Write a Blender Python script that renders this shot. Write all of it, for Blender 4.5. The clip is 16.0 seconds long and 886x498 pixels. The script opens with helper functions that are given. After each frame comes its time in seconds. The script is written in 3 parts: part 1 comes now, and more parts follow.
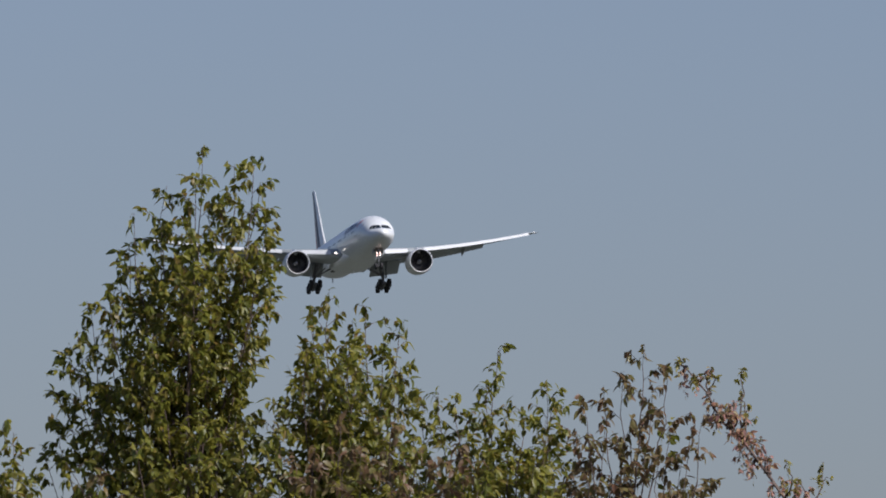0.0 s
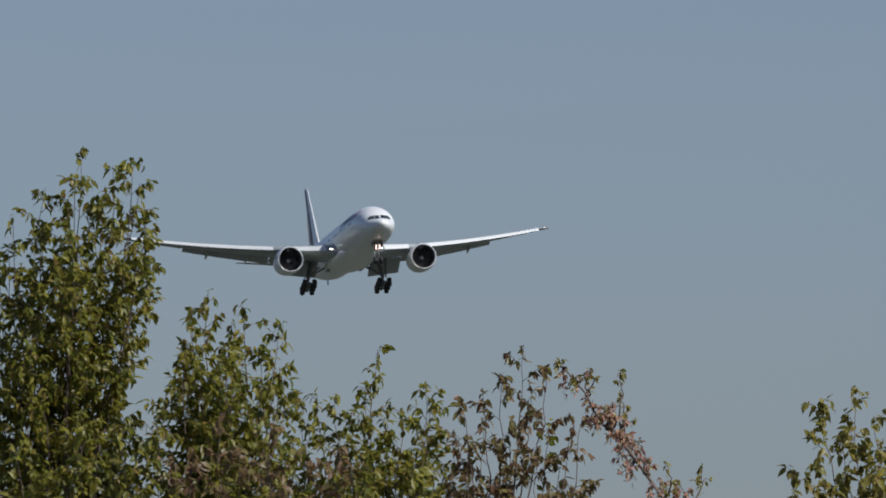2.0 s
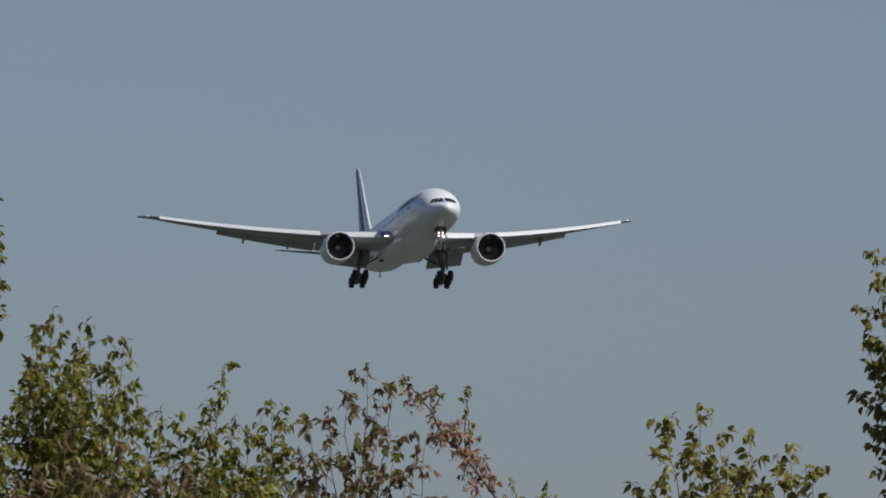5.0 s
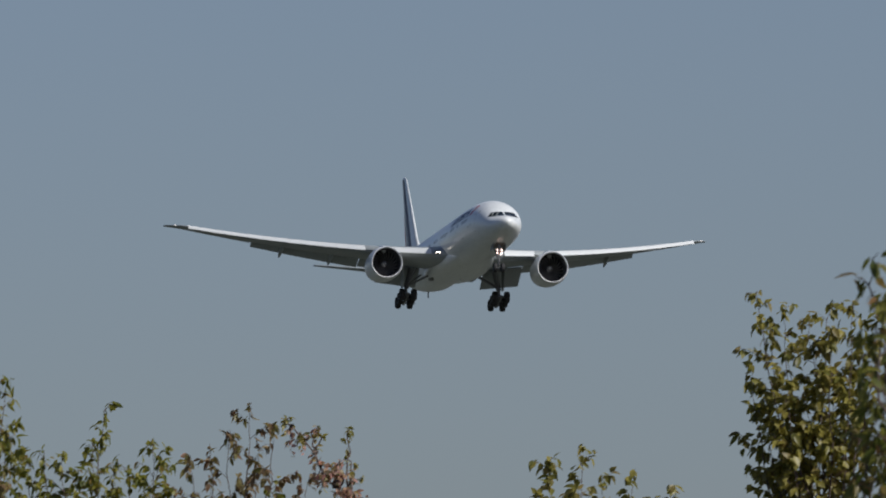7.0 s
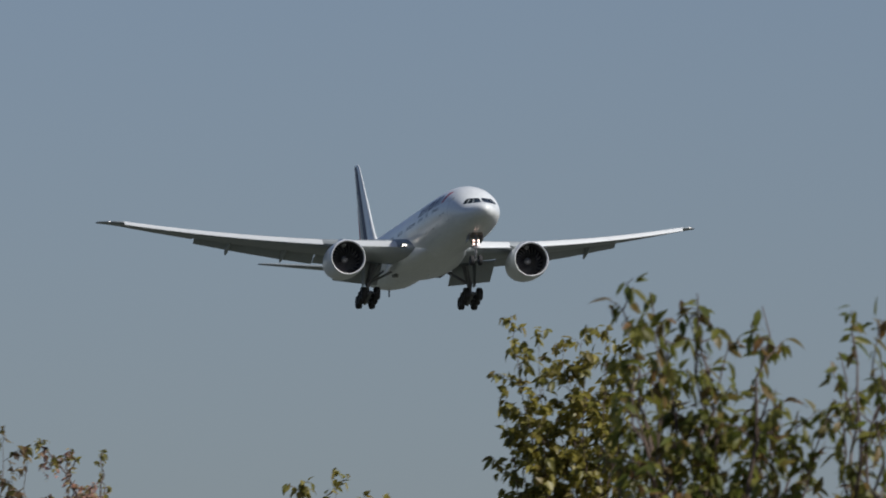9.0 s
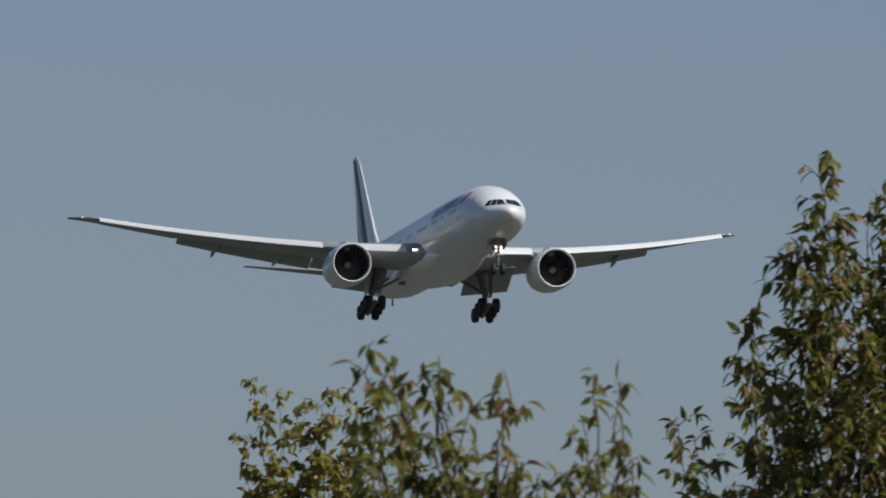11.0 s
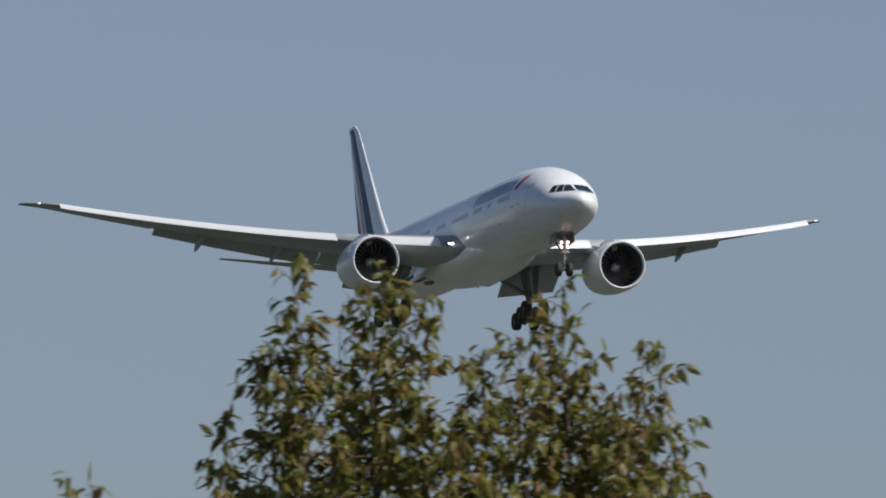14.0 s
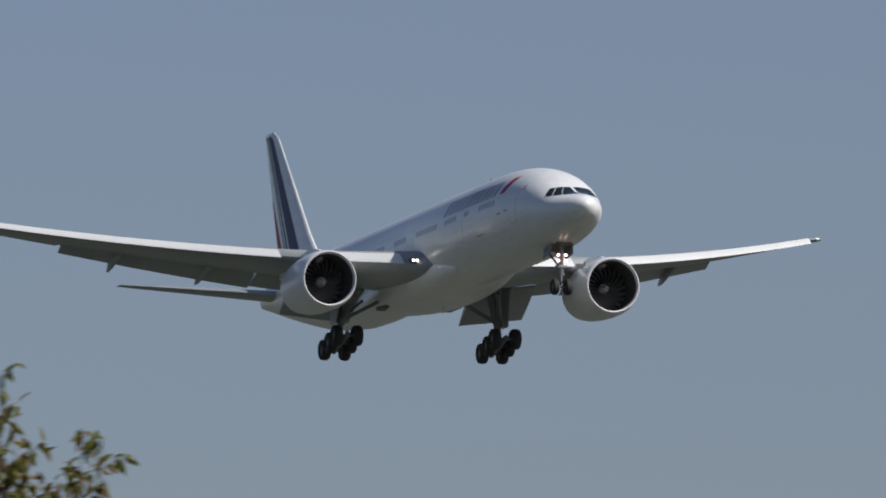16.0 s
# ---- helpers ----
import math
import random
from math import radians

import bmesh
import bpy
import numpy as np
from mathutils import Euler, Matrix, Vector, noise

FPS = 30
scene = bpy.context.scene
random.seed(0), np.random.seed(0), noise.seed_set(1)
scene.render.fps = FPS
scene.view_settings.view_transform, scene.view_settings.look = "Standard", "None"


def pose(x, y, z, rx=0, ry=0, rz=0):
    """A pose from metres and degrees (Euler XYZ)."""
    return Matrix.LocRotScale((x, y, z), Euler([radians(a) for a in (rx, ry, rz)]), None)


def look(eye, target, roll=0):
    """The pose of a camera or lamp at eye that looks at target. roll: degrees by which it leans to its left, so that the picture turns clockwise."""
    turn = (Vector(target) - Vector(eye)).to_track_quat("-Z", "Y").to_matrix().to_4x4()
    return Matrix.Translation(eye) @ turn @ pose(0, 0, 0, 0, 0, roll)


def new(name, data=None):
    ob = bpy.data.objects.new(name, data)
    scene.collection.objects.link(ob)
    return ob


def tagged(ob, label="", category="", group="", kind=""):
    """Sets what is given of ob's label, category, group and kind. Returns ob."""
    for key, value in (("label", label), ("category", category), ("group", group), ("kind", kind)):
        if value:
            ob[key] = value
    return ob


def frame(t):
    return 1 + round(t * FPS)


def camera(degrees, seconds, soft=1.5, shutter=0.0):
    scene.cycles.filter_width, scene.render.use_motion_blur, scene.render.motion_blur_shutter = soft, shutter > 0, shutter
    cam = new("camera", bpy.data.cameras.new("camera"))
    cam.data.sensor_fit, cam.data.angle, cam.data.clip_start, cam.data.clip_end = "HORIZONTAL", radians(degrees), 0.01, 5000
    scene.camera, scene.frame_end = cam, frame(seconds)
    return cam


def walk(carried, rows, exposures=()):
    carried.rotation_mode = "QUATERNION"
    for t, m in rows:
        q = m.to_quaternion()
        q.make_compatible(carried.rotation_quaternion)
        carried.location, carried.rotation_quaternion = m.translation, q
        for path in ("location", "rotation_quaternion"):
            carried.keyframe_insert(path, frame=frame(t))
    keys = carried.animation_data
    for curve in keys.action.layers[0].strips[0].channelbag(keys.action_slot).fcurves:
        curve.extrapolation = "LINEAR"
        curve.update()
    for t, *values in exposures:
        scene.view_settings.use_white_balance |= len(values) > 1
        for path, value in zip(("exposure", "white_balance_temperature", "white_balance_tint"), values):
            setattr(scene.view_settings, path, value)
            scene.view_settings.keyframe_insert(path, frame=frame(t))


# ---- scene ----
cam = camera(4.036, 16.0, soft=1.75, shutter=0.5)
# long lens focused beyond the trees, so the nearest leaves are a little soft
cam.data.dof.use_dof, cam.data.dof.focus_distance, cam.data.dof.aperture_fstop = True, 180.0, 44.0
walk(cam, [
    (0, pose(0, 0, 1.6, 94.2890, 0.0012, 2.4114)),
    (0.5, pose(0, 0, 1.6, 94.2693, 0.0484, 2.3433)),
    (1, pose(0, 0, 1.6, 94.2396, 0.0042, 2.1687)),
    (1.5, pose(0, 0, 1.6, 94.2782, 0.0294, 1.9497)),
    (2, pose(0, 0, 1.6, 94.2942, 0.0469, 1.8623)),
    (2.5, pose(0, 0, 1.6, 94.2949, 0.0561, 1.7908)),
    (3, pose(0, 0, 1.6, 94.2989, 0.0896, 1.6854)),
    (3.5, pose(0, 0, 1.6, 94.2787, 0.0919, 1.5941)),
    (4, pose(0, 0, 1.6, 94.3205, 0.0975, 1.4820)),
    (4.2, pose(0, 0, 1.6, 94.3379, 0.1055, 1.3978)),
    (6.3, pose(0, 0, 1.6, 94.4312, 0.0465, 0.8745)),
    (6.5, pose(0, 0, 1.6, 94.4560, 0.0085, 0.8024)),
    (7, pose(0, 0, 1.6, 94.5562, 0.0021, 0.6141)),
    (7.5, pose(0, 0, 1.6, 94.6364, 0.0977, 0.4433)),
    (8, pose(0, 0, 1.6, 94.6295, 0.0877, 0.2066)),
    (8.5, pose(0, 0, 1.6, 94.6019, 0.0071, -0.2572)),
    (9, pose(0, 0, 1.6, 94.6664, -0.1379, -0.5191)),
    (9.2, pose(0, 0, 1.6, 94.7093, -0.1996, -0.6636)),
    (11.3, pose(0, 0, 1.6, 95.0085, -0.2316, -1.8565)),
    (11.5, pose(0, 0, 1.6, 95.0507, -0.2743, -1.9616)),
    (12, pose(0, 0, 1.6, 95.1116, -0.1810, -2.2500)),
    (12.5, pose(0, 0, 1.6, 95.1632, -0.0454, -2.5977)),
    (13, pose(0, 0, 1.6, 95.2722, 0.0796, -3.0346)),
    (13.5, pose(0, 0, 1.6, 95.3897, 0.0997, -3.5367)),
    (14, pose(0, 0, 1.6, 95.4247, 0.0616, -4.0949)),
    (14.5, pose(0, 0, 1.6, 95.4816, 0.0237, -4.6609)),
    (15, pose(0, 0, 1.6, 95.6005, 0.0335, -5.2218)),
    (15.5, pose(0, 0, 1.6, 95.7513, -0.0186, -5.8757)),
    (16, pose(0, 0, 1.6, 95.8379, -0.0753, -6.6755)),
], exposures=[(0, 0.02, 6060, 16), (1, -0.03, 6070, 14), (2, -0.09, 6080, 11), (3.5, -0.14, 6130, 11), (7, -0.25, 6180, 11), (9, -0.20, 6200, 11), (11.5, -0.14, 6260, 11), (12.5, -0.07, 6280, 11), (14.5, 0.06, 6310, 12), (16, -0.09, 6350, 13)])

# ---- light ----
SUN_AZ, SUN_EL = 124.0, 42.0        # degrees clockwise from +y, and above the horizon
world = bpy.data.worlds.new("sky")
scene.world = world
world.use_nodes = True
wn = world.node_tree
sky = wn.nodes.new("ShaderNodeTexSky")
sky.sky_type, sky.sun_disc = "NISHITA", False
sky.sun_elevation, sky.sun_rotation = radians(SUN_EL), radians(SUN_AZ)
sky.air_density, sky.dust_density, sky.ozone_density = 1.0, 1.35, 2.0
wn.nodes["Background"].inputs["Strength"].default_value = 0.067
sky_tint = wn.nodes.new("ShaderNodeVectorMath")     # tint put on the sky's colour: red and blue raised against green
sky_tint.operation = "MULTIPLY"
sky_tint.inputs[1].default_value = (1.04, 1.0, 1.09)
wn.links.new(sky.outputs["Color"], sky_tint.inputs[0])
wn.links.new(sky_tint.outputs[0], wn.nodes["Background"].inputs["Color"])
sun = new("sun", bpy.data.lights.new("sun", "SUN"))
sun.data.energy, sun.data.angle, sun.data.color = 5.0, radians(0.5), (1.0, 0.95, 0.87)
to_sun = Vector((math.sin(radians(SUN_AZ)) * math.cos(radians(SUN_EL)),
                 math.cos(radians(SUN_AZ)) * math.cos(radians(SUN_EL)), math.sin(radians(SUN_EL))))
sun.matrix_world = look((0, 0, 60), Vector((0, 0, 60)) - to_sun)


# ---- materials ----
def material(name, color, rough=0.5, metal=0.0, vary=0.08, scale=1.5, fine=14.0, bump=0.0, coat=0.0, spec=0.5, streak=1.0):
    """Principled surface with large and fine variation in colour and roughness."""
    m = bpy.data.materials.new(name)
    m.use_nodes = True
    nt = m.node_tree
    b = nt.nodes["Principled BSDF"]
    b.inputs["Metallic"].default_value = metal
    b.inputs["Coat Weight"].default_value = coat
    b.inputs["Specular IOR Level"].default_value = spec
    co = nt.nodes.new("ShaderNodeTexCoord")
    big, small = nt.nodes.new("ShaderNodeTexNoise"), nt.nodes.new("ShaderNodeTexNoise")
    big.inputs["Scale"].default_value, small.inputs["Scale"].default_value = scale, fine
    big.inputs["Detail"].default_value, small.inputs["Detail"].default_value = 4, 3
    run = nt.nodes.new("ShaderNodeMapping")          # streak < 1 draws the marks out along y
    run.inputs["Scale"].default_value = (1.0, streak, 1.0)
    nt.links.new(co.outputs["Object"], run.inputs["Vector"])
    for n in (big, small):
        nt.links.new(run.outputs[0], n.inputs["Vector"])
    add = nt.nodes.new("ShaderNodeMath")
    add.operation = "ADD"
    nt.links.new(big.outputs["Fac"], add.inputs[0])
    nt.links.new(small.outputs["Fac"], add.inputs[1])
    ramp = nt.nodes.new("ShaderNodeMapRange")
    ramp.inputs["From Min"].default_value, ramp.inputs["From Max"].default_value = 0.6, 1.4
    ramp.inputs["To Min"].default_value, ramp.inputs["To Max"].default_value = 1 - vary, 1 + vary
    nt.links.new(add.outputs[0], ramp.inputs["Value"])
    mul = nt.nodes.new("ShaderNodeVectorMath")
    mul.operation = "SCALE"
    mul.inputs[0].default_value = color
    nt.links.new(ramp.outputs[0], mul.inputs["Scale"])
    nt.links.new(mul.outputs[0], b.inputs["Base Color"])
    rr = nt.nodes.new("ShaderNodeMath")
    rr.operation = "MULTIPLY"
    rr.inputs[1].default_value = rough
    nt.links.new(ramp.outputs[0], rr.inputs[0])
    nt.links.new(rr.outputs[0], b.inputs["Roughness"])
    if bump:
        bp = nt.nodes.new("ShaderNodeBump")
        bp.inputs["Strength"].default_value = bump
        nt.links.new(small.outputs["Fac"], bp.inputs["Height"])
        nt.links.new(bp.outputs[0], b.inputs["Normal"])
    return m


def glow(name, color, strength):
    m = bpy.data.materials.new(name)
    m.use_nodes = True
    b = m.node_tree.nodes["Principled BSDF"]
    b.inputs["Base Color"].default_value = (*color, 1)
    b.inputs["Emission Color"].default_value = (*color, 1)
    b.inputs["Emission Strength"].default_value = strength
    return m


def leaf_material(name, stops, rough=0.42):
    """Leaf blades whose colour differs from leaf to leaf; thin, so that light shines through."""
    m = bpy.data.materials.new(name)
    m.use_nodes = True
    nt = m.node_tree
    b, out = nt.nodes["Principled BSDF"], nt.nodes["Material Output"]
    geo, ramp = nt.nodes.new("ShaderNodeNewGeometry"), nt.nodes.new("ShaderNodeValToRGB")
    nt.links.new(geo.outputs["Random Per Island"], ramp.inputs["Fac"])
    el = ramp.color_ramp.elements
    el[0].position, el[0].color = 0.0, (*stops[0], 1)
    el[1].position, el[1].color = 1.0, (*stops[-1], 1)
    for i, c in enumerate(stops[1:-1]):
        e = el.new((i + 1) / (len(stops) - 1))
        e.color = (*c, 1)
    co, nz = nt.nodes.new("ShaderNodeTexCoord"), nt.nodes.new("ShaderNodeTexNoise")
    nz.inputs["Scale"].default_value, nz.inputs["Detail"].default_value = 45, 3
    nt.links.new(co.outputs["Object"], nz.inputs["Vector"])
    mr = nt.nodes.new("ShaderNodeMapRange")
    mr.inputs["From Min"].default_value, mr.inputs["From Max"].default_value = 0.3, 0.7
    mr.inputs["To Min"].default_value, mr.inputs["To Max"].default_value = 0.75, 1.2
    nt.links.new(nz.outputs["Fac"], mr.inputs["Value"])
    mul = nt.nodes.new("ShaderNodeVectorMath")
    mul.operation = "SCALE"
    nt.links.new(ramp.outputs["Color"], mul.inputs[0])
    nt.links.new(mr.outputs[0], mul.inputs["Scale"])
    nt.links.new(mul.outputs[0], b.inputs["Base Color"])
    b.inputs["Roughness"].default_value = rough
    tr, mix = nt.nodes.new("ShaderNodeBsdfTranslucent"), nt.nodes.new("ShaderNodeMixShader")
    nt.links.new(mul.outputs[0], tr.inputs["Color"])
    mix.inputs["Fac"].default_value = 0.58
    nt.links.new(b.outputs[0], mix.inputs[1])
    nt.links.new(tr.outputs[0], mix.inputs[2])
    nt.links.new(mix.outputs[0], out.inputs["Surface"])
    return m


WHITE = material("white_paint", (0.69, 0.715, 0.705), 0.32, vary=0.11, scale=0.55, fine=3.2, coat=0.2, streak=0.16)
WING = material("wing_grey_paint", (0.265, 0.29, 0.295), 0.42, vary=0.12, scale=0.6, fine=3.0, streak=0.3)
SLAT = material("leading_edge_white", (0.60, 0.62, 0.61), 0.34, vary=0.03, scale=0.5, fine=4.0)
COWL = material("cowl_paint", (0.68, 0.70, 0.69), 0.33, vary=0.09, scale=0.7, fine=4.0, coat=0.2, streak=0.25)
LIP = material("polished_lip", (0.82, 0.825, 0.83), 0.42, metal=0.35, vary=0.04, fine=8.0)
DUCT = material("intake_liner", (0.055, 0.057, 0.060), 0.55, vary=0.06, fine=8.0)
BLADE = material("fan_blade", (0.30, 0.29, 0.285), 0.34, metal=0.5, vary=0.08, fine=8.0)
SPIN = material("spinner_grey", (0.34, 0.34, 0.335), 0.40, vary=0.04, fine=6.0)
HOT = material("nozzle_metal", (0.30, 0.27, 0.24), 0.35, metal=0.9, vary=0.1, fine=6.0)
GEAR = material("gear_paint", (0.15, 0.155, 0.16), 0.40, vary=0.1, fine=9.0)
CHROME = material("oleo_chrome", (0.80, 0.80, 0.80), 0.12, metal=1.0, vary=0.02)
TYRE = material("tyre_rubber", (0.018, 0.018, 0.019), 0.75, vary=0.15, fine=18.0)
HUB = material("wheel_hub", (0.12, 0.12, 0.12), 0.45, metal=0.4, vary=0.1)
BAY = material("wheel_bay", (0.12, 0.12, 0.11), 0.6, vary=0.15)
GLASS = material("cockpit_glass", (0.012, 0.018, 0.018), 0.12, vary=0.05, spec=0.35)
PORT = material("cabin_glass", (0.17, 0.18, 0.20), 0.3, vary=0.1)
NAVY = material("navy_paint", (0.026, 0.042, 0.105), 0.5, vary=0.04, spec=0.2)
RED = material("red_paint", (0.38, 0.03, 0.055), 0.5, vary=0.04, spec=0.2)
SEAM = material("seam_grey", (0.30, 0.31, 0.32), 0.5, vary=0.05)
LAMP = glow("landing_lamp", (1.0, 0.88, 0.74), 9.0)
LAMP_WARM = glow("nose_lamp", (1.0, 0.66, 0.54), 5.0)
BEACON = glow("navigation_lamp", (1.0, 0.95, 0.9), 0.25)
BARK = material("bark", (0.075, 0.06, 0.05), 0.8, vary=0.25, scale=6.0, fine=60.0, bump=0.4)
TWIG = material("young_bark", (0.095, 0.065, 0.05), 0.7, vary=0.25, scale=8.0, fine=70.0)
LEAF_PEAR = leaf_material("pear_leaves", [(0.106, 0.127, 0.026), (0.189, 0.202, 0.031), (0.263, 0.253, 0.037), (0.316, 0.282, 0.045),
                                          (0.163, 0.182, 0.031), (0.295, 0.197, 0.053)])
LEAF_BRONZE = leaf_material("bronze_leaves", [(0.183, 0.115, 0.063), (0.243, 0.176, 0.081), (0.231, 0.212, 0.063), (0.256, 0.140, 0.081),
                                              (0.183, 0.176, 0.063)])
LEAF_PINK = leaf_material("pink_green_leaves", [(0.560, 0.284, 0.255), (0.420, 0.324, 0.150), (0.588, 0.311, 0.285), (0.364, 0.351, 0.135),
                                                (0.560, 0.257, 0.195)])
LEAF_LIME = leaf_material("lime_leaves", [(0.151, 0.155, 0.040), (0.303, 0.269, 0.061), (0.361, 0.310, 0.071), (0.233, 0.228, 0.051),
                                          (0.291, 0.217, 0.071)])
LEAF_CHERRY = leaf_material("cherry_leaves", [(0.095, 0.116, 0.027), (0.167, 0.186, 0.034), (0.230, 0.218, 0.043), (0.144, 0.158, 0.032),
                                              (0.221, 0.167, 0.047), (0.239, 0.130, 0.051)])


# ---- mesh helpers ----
def part(name, bm, mat, parent, label="", smooth=True):
    """Links a bmesh as one mesh object under a thing or a part."""
    me = bpy.data.meshes.new(name)
    bmesh.ops.recalc_face_normals(bm, faces=bm.faces)
    bm.to_mesh(me)
    bm.free()
    me.materials.append(mat)
    if smooth:
        me.shade_smooth()
        me.set_sharp_from_angle(angle=radians(42))
    ob = new(name, me)
    ob.parent = parent
    if label:
        tagged(ob, label)
    return ob


def loft(rings, caps=True, closed=True):
    bm = bmesh.new()
    vs = [[bm.verts.new(p) for p in r] for r in rings]
    n = len(rings[0])
    for a, b in zip(vs, vs[1:]):
        for i in range(n if closed else n - 1):
            j = (i + 1) % n
            bm.faces.new((a[i], a[j], b[j], b[i]))
    if caps and closed:
        bm.faces.new(vs[0])
        bm.faces.new(vs[-1])
    return bm


def pipe(points, radii, n=10):
    """A round bar along points."""
    rings = []
    for i, p in enumerate(points):
        p = Vector(p)
        d = (Vector(points[min(i + 1, len(points) - 1)]) - Vector(points[max(i - 1, 0)])).normalized()
        side = d.cross(Vector((0, 0, 1)) if abs(d.z) < 0.9 else Vector((0, 1, 0))).normalized()
        up = side.cross(d)
        r = radii[i]
        rings.append([p + side * (r * math.cos(2 * math.pi * k / n)) + up * (r * math.sin(2 * math.pi * k / n)) for k in range(n)])
    return loft(rings)


def join(*bms):
    out = bmesh.new()
    for b in bms:
        me = bpy.data.meshes.new("tmp")
        b.to_mesh(me)
        b.free()
        out.from_mesh(me)
        bpy.data.meshes.remove(me)
    return out


def box(c, size, bevel=0.02):
    bm = bmesh.new()
    bmesh.ops.create_cube(bm, size=1)
    for v in bm.verts:
        v.co = Vector(c) + Vector((v.co.x * size[0], v.co.y * size[1], v.co.z * size[2]))
    bmesh.ops.bevel(bm, geom=bm.edges[:], offset=bevel, segments=2, affect="EDGES", profile=0.5)
    return bm


def spun(profile, axis, origin, n=40, closed=False):
    """A profile of (distance along axis, radius) spun round an axis ('x' or 'y')."""
    rings = []
    for k in range(n):
        a = 2 * math.pi * k / n
        c, s = math.cos(a), math.sin(a)
        rings.append([Vector(origin) + (Vector((r * c, d, r * s)) if axis == "y" else Vector((d, r * c, r * s))) for d, r in profile])
    rings.append(rings[0])
    bm = bmesh.new()
    vs = [[bm.verts.new(p) for p in r] for r in rings[:-1]]
    vs.append(vs[0])
    m = len(profile)
    for a, b in zip(vs, vs[1:]):
        for i in range(m if closed else m - 1):
            j = (i + 1) % m
            bm.faces.new((a[i], a[j], b[j], b[i]))
    bmesh.ops.remove_doubles(bm, verts=bm.verts[:], dist=0.0005)
    return bm


def smoothed(x, knots):
    """Monotone cubic through (x, y) knots."""
    xs, ys = np.array([k[0] for k in knots], float), np.array([k[1] for k in knots], float)
    h, dl = np.diff(xs), np.diff(ys) / np.diff(xs)
    m = np.zeros(len(xs))
    m[0], m[-1] = dl[0], dl[-1]
    for i in range(1, len(xs) - 1):
        if dl[i - 1] * dl[i] > 0:
            w1, w2 = 2 * h[i] + h[i - 1], h[i] + 2 * h[i - 1]
            m[i] = (w1 + w2) / (w1 / dl[i - 1] + w2 / dl[i])
    x = min(max(x, xs[0]), xs[-1])
    i = min(int(np.searchsorted(xs, x, side="right")) - 1, len(xs) - 2)
    t = (x - xs[i]) / h[i]
    return float((1 + 2 * t) * (1 - t) ** 2 * ys[i] + t * (1 - t) ** 2 * h[i] * m[i] + t * t * (3 - 2 * t) * ys[i + 1] + t * t * (t - 1) * h[i] * m[i + 1])


# ---- ground ----
def build_ground():
    bm = bmesh.new()
    n, size = 48, 4500.0
    grid = [[bm.verts.new(((i / n - 0.5) * 2 * size, (j / n - 0.5) * 2 * size, 0)) for j in range(n + 1)] for i in range(n + 1)]
    for i in range(n):
        for j in range(n):
            bm.faces.new((grid[i][j], grid[i + 1][j], grid[i + 1][j + 1], grid[i][j + 1]))
    mat = material("grass_field", (0.054, 0.060, 0.045), 0.9, vary=0.35, scale=0.01, fine=0.6)
    ob = part("ground", bm, mat, None, smooth=False)
    tagged(ob, "flat green grass field under the approach path", "ground", kind="structure")


build_ground()

# ---- airliner ----
# Stations s run aft from the nose tip, the body's own axes are x to starboard, y forward, z up; its origin lies at station 33.
MID = 33.0
R_BODY = 3.1


def at(s, x, z):
    return Vector((x, MID - s, z))


TOP = [(0, -0.80), (0.39, -0.46), (0.7, -0.22), (1.1, -0.01), (1.48, 0.22), (1.73, 0.56), (2.0, 1.14), (2.35, 1.84), (2.74, 2.42), (3.16, 2.82), (3.6, 3.03), (4.0, 3.1),
       (7.42, 3.1), (7.9, 2.98), (8.55, 2.45)]
LOW = [(0, -0.80), (0.39, -1.16), (0.7, -1.48), (1.1, -1.78), (1.48, -2.08), (2.0, -2.52), (2.45, -2.80), (3.0, -3.02), (3.4, -3.1), (6.85, -3.1), (7.3, -2.6), (7.9, -1.0), (8.3, 0.35), (8.55, 1.25)]
HALF = [(0, 0.0), (0.39, 0.41), (0.7, 0.76), (1.1, 1.22), (1.48, 1.64), (2.0, 2.22), (2.45, 2.62), (2.9, 2.90), (3.3, 3.05), (3.7, 3.1), (7.1, 3.1), (7.5, 2.85), (8.0, 1.75), (8.35, 0.75), (8.55, 0.22)]


def section(s):
    """Top, bottom and half width of the body at a station."""
    q = math.sqrt(max(s, 0.0))
    return smoothed(q, TOP), smoothed(q, LOW), smoothed(q, HALF)


def skin(s, a, off=0.0):
    """Point of the body's skin at a station and an angle up from the starboard side (degrees)."""
    t, b, w = section(s)
    c, h = (t + b) / 2, (t - b) / 2
    ca, sa = math.cos(radians(a)), math.sin(radians(a))
    n = Vector((ca / max(w, 0.05), 0, sa / max(h, 0.05))).normalized()
    return at(s, w * ca, c + h * sa) + n * off


def skin_z(s, z, side, off=0.0):
    """Point of the skin at a station and a height, on the starboard (1) or port (-1) side."""
    t, b, w = section(s)
    c, h = (t + b) / 2, (t - b) / 2
    a = math.degrees(math.asin(max(-1, min(1, (z - c) / h))))
    p = skin(s, a, off)
    return Vector((p.x * side, p.y, p.z))


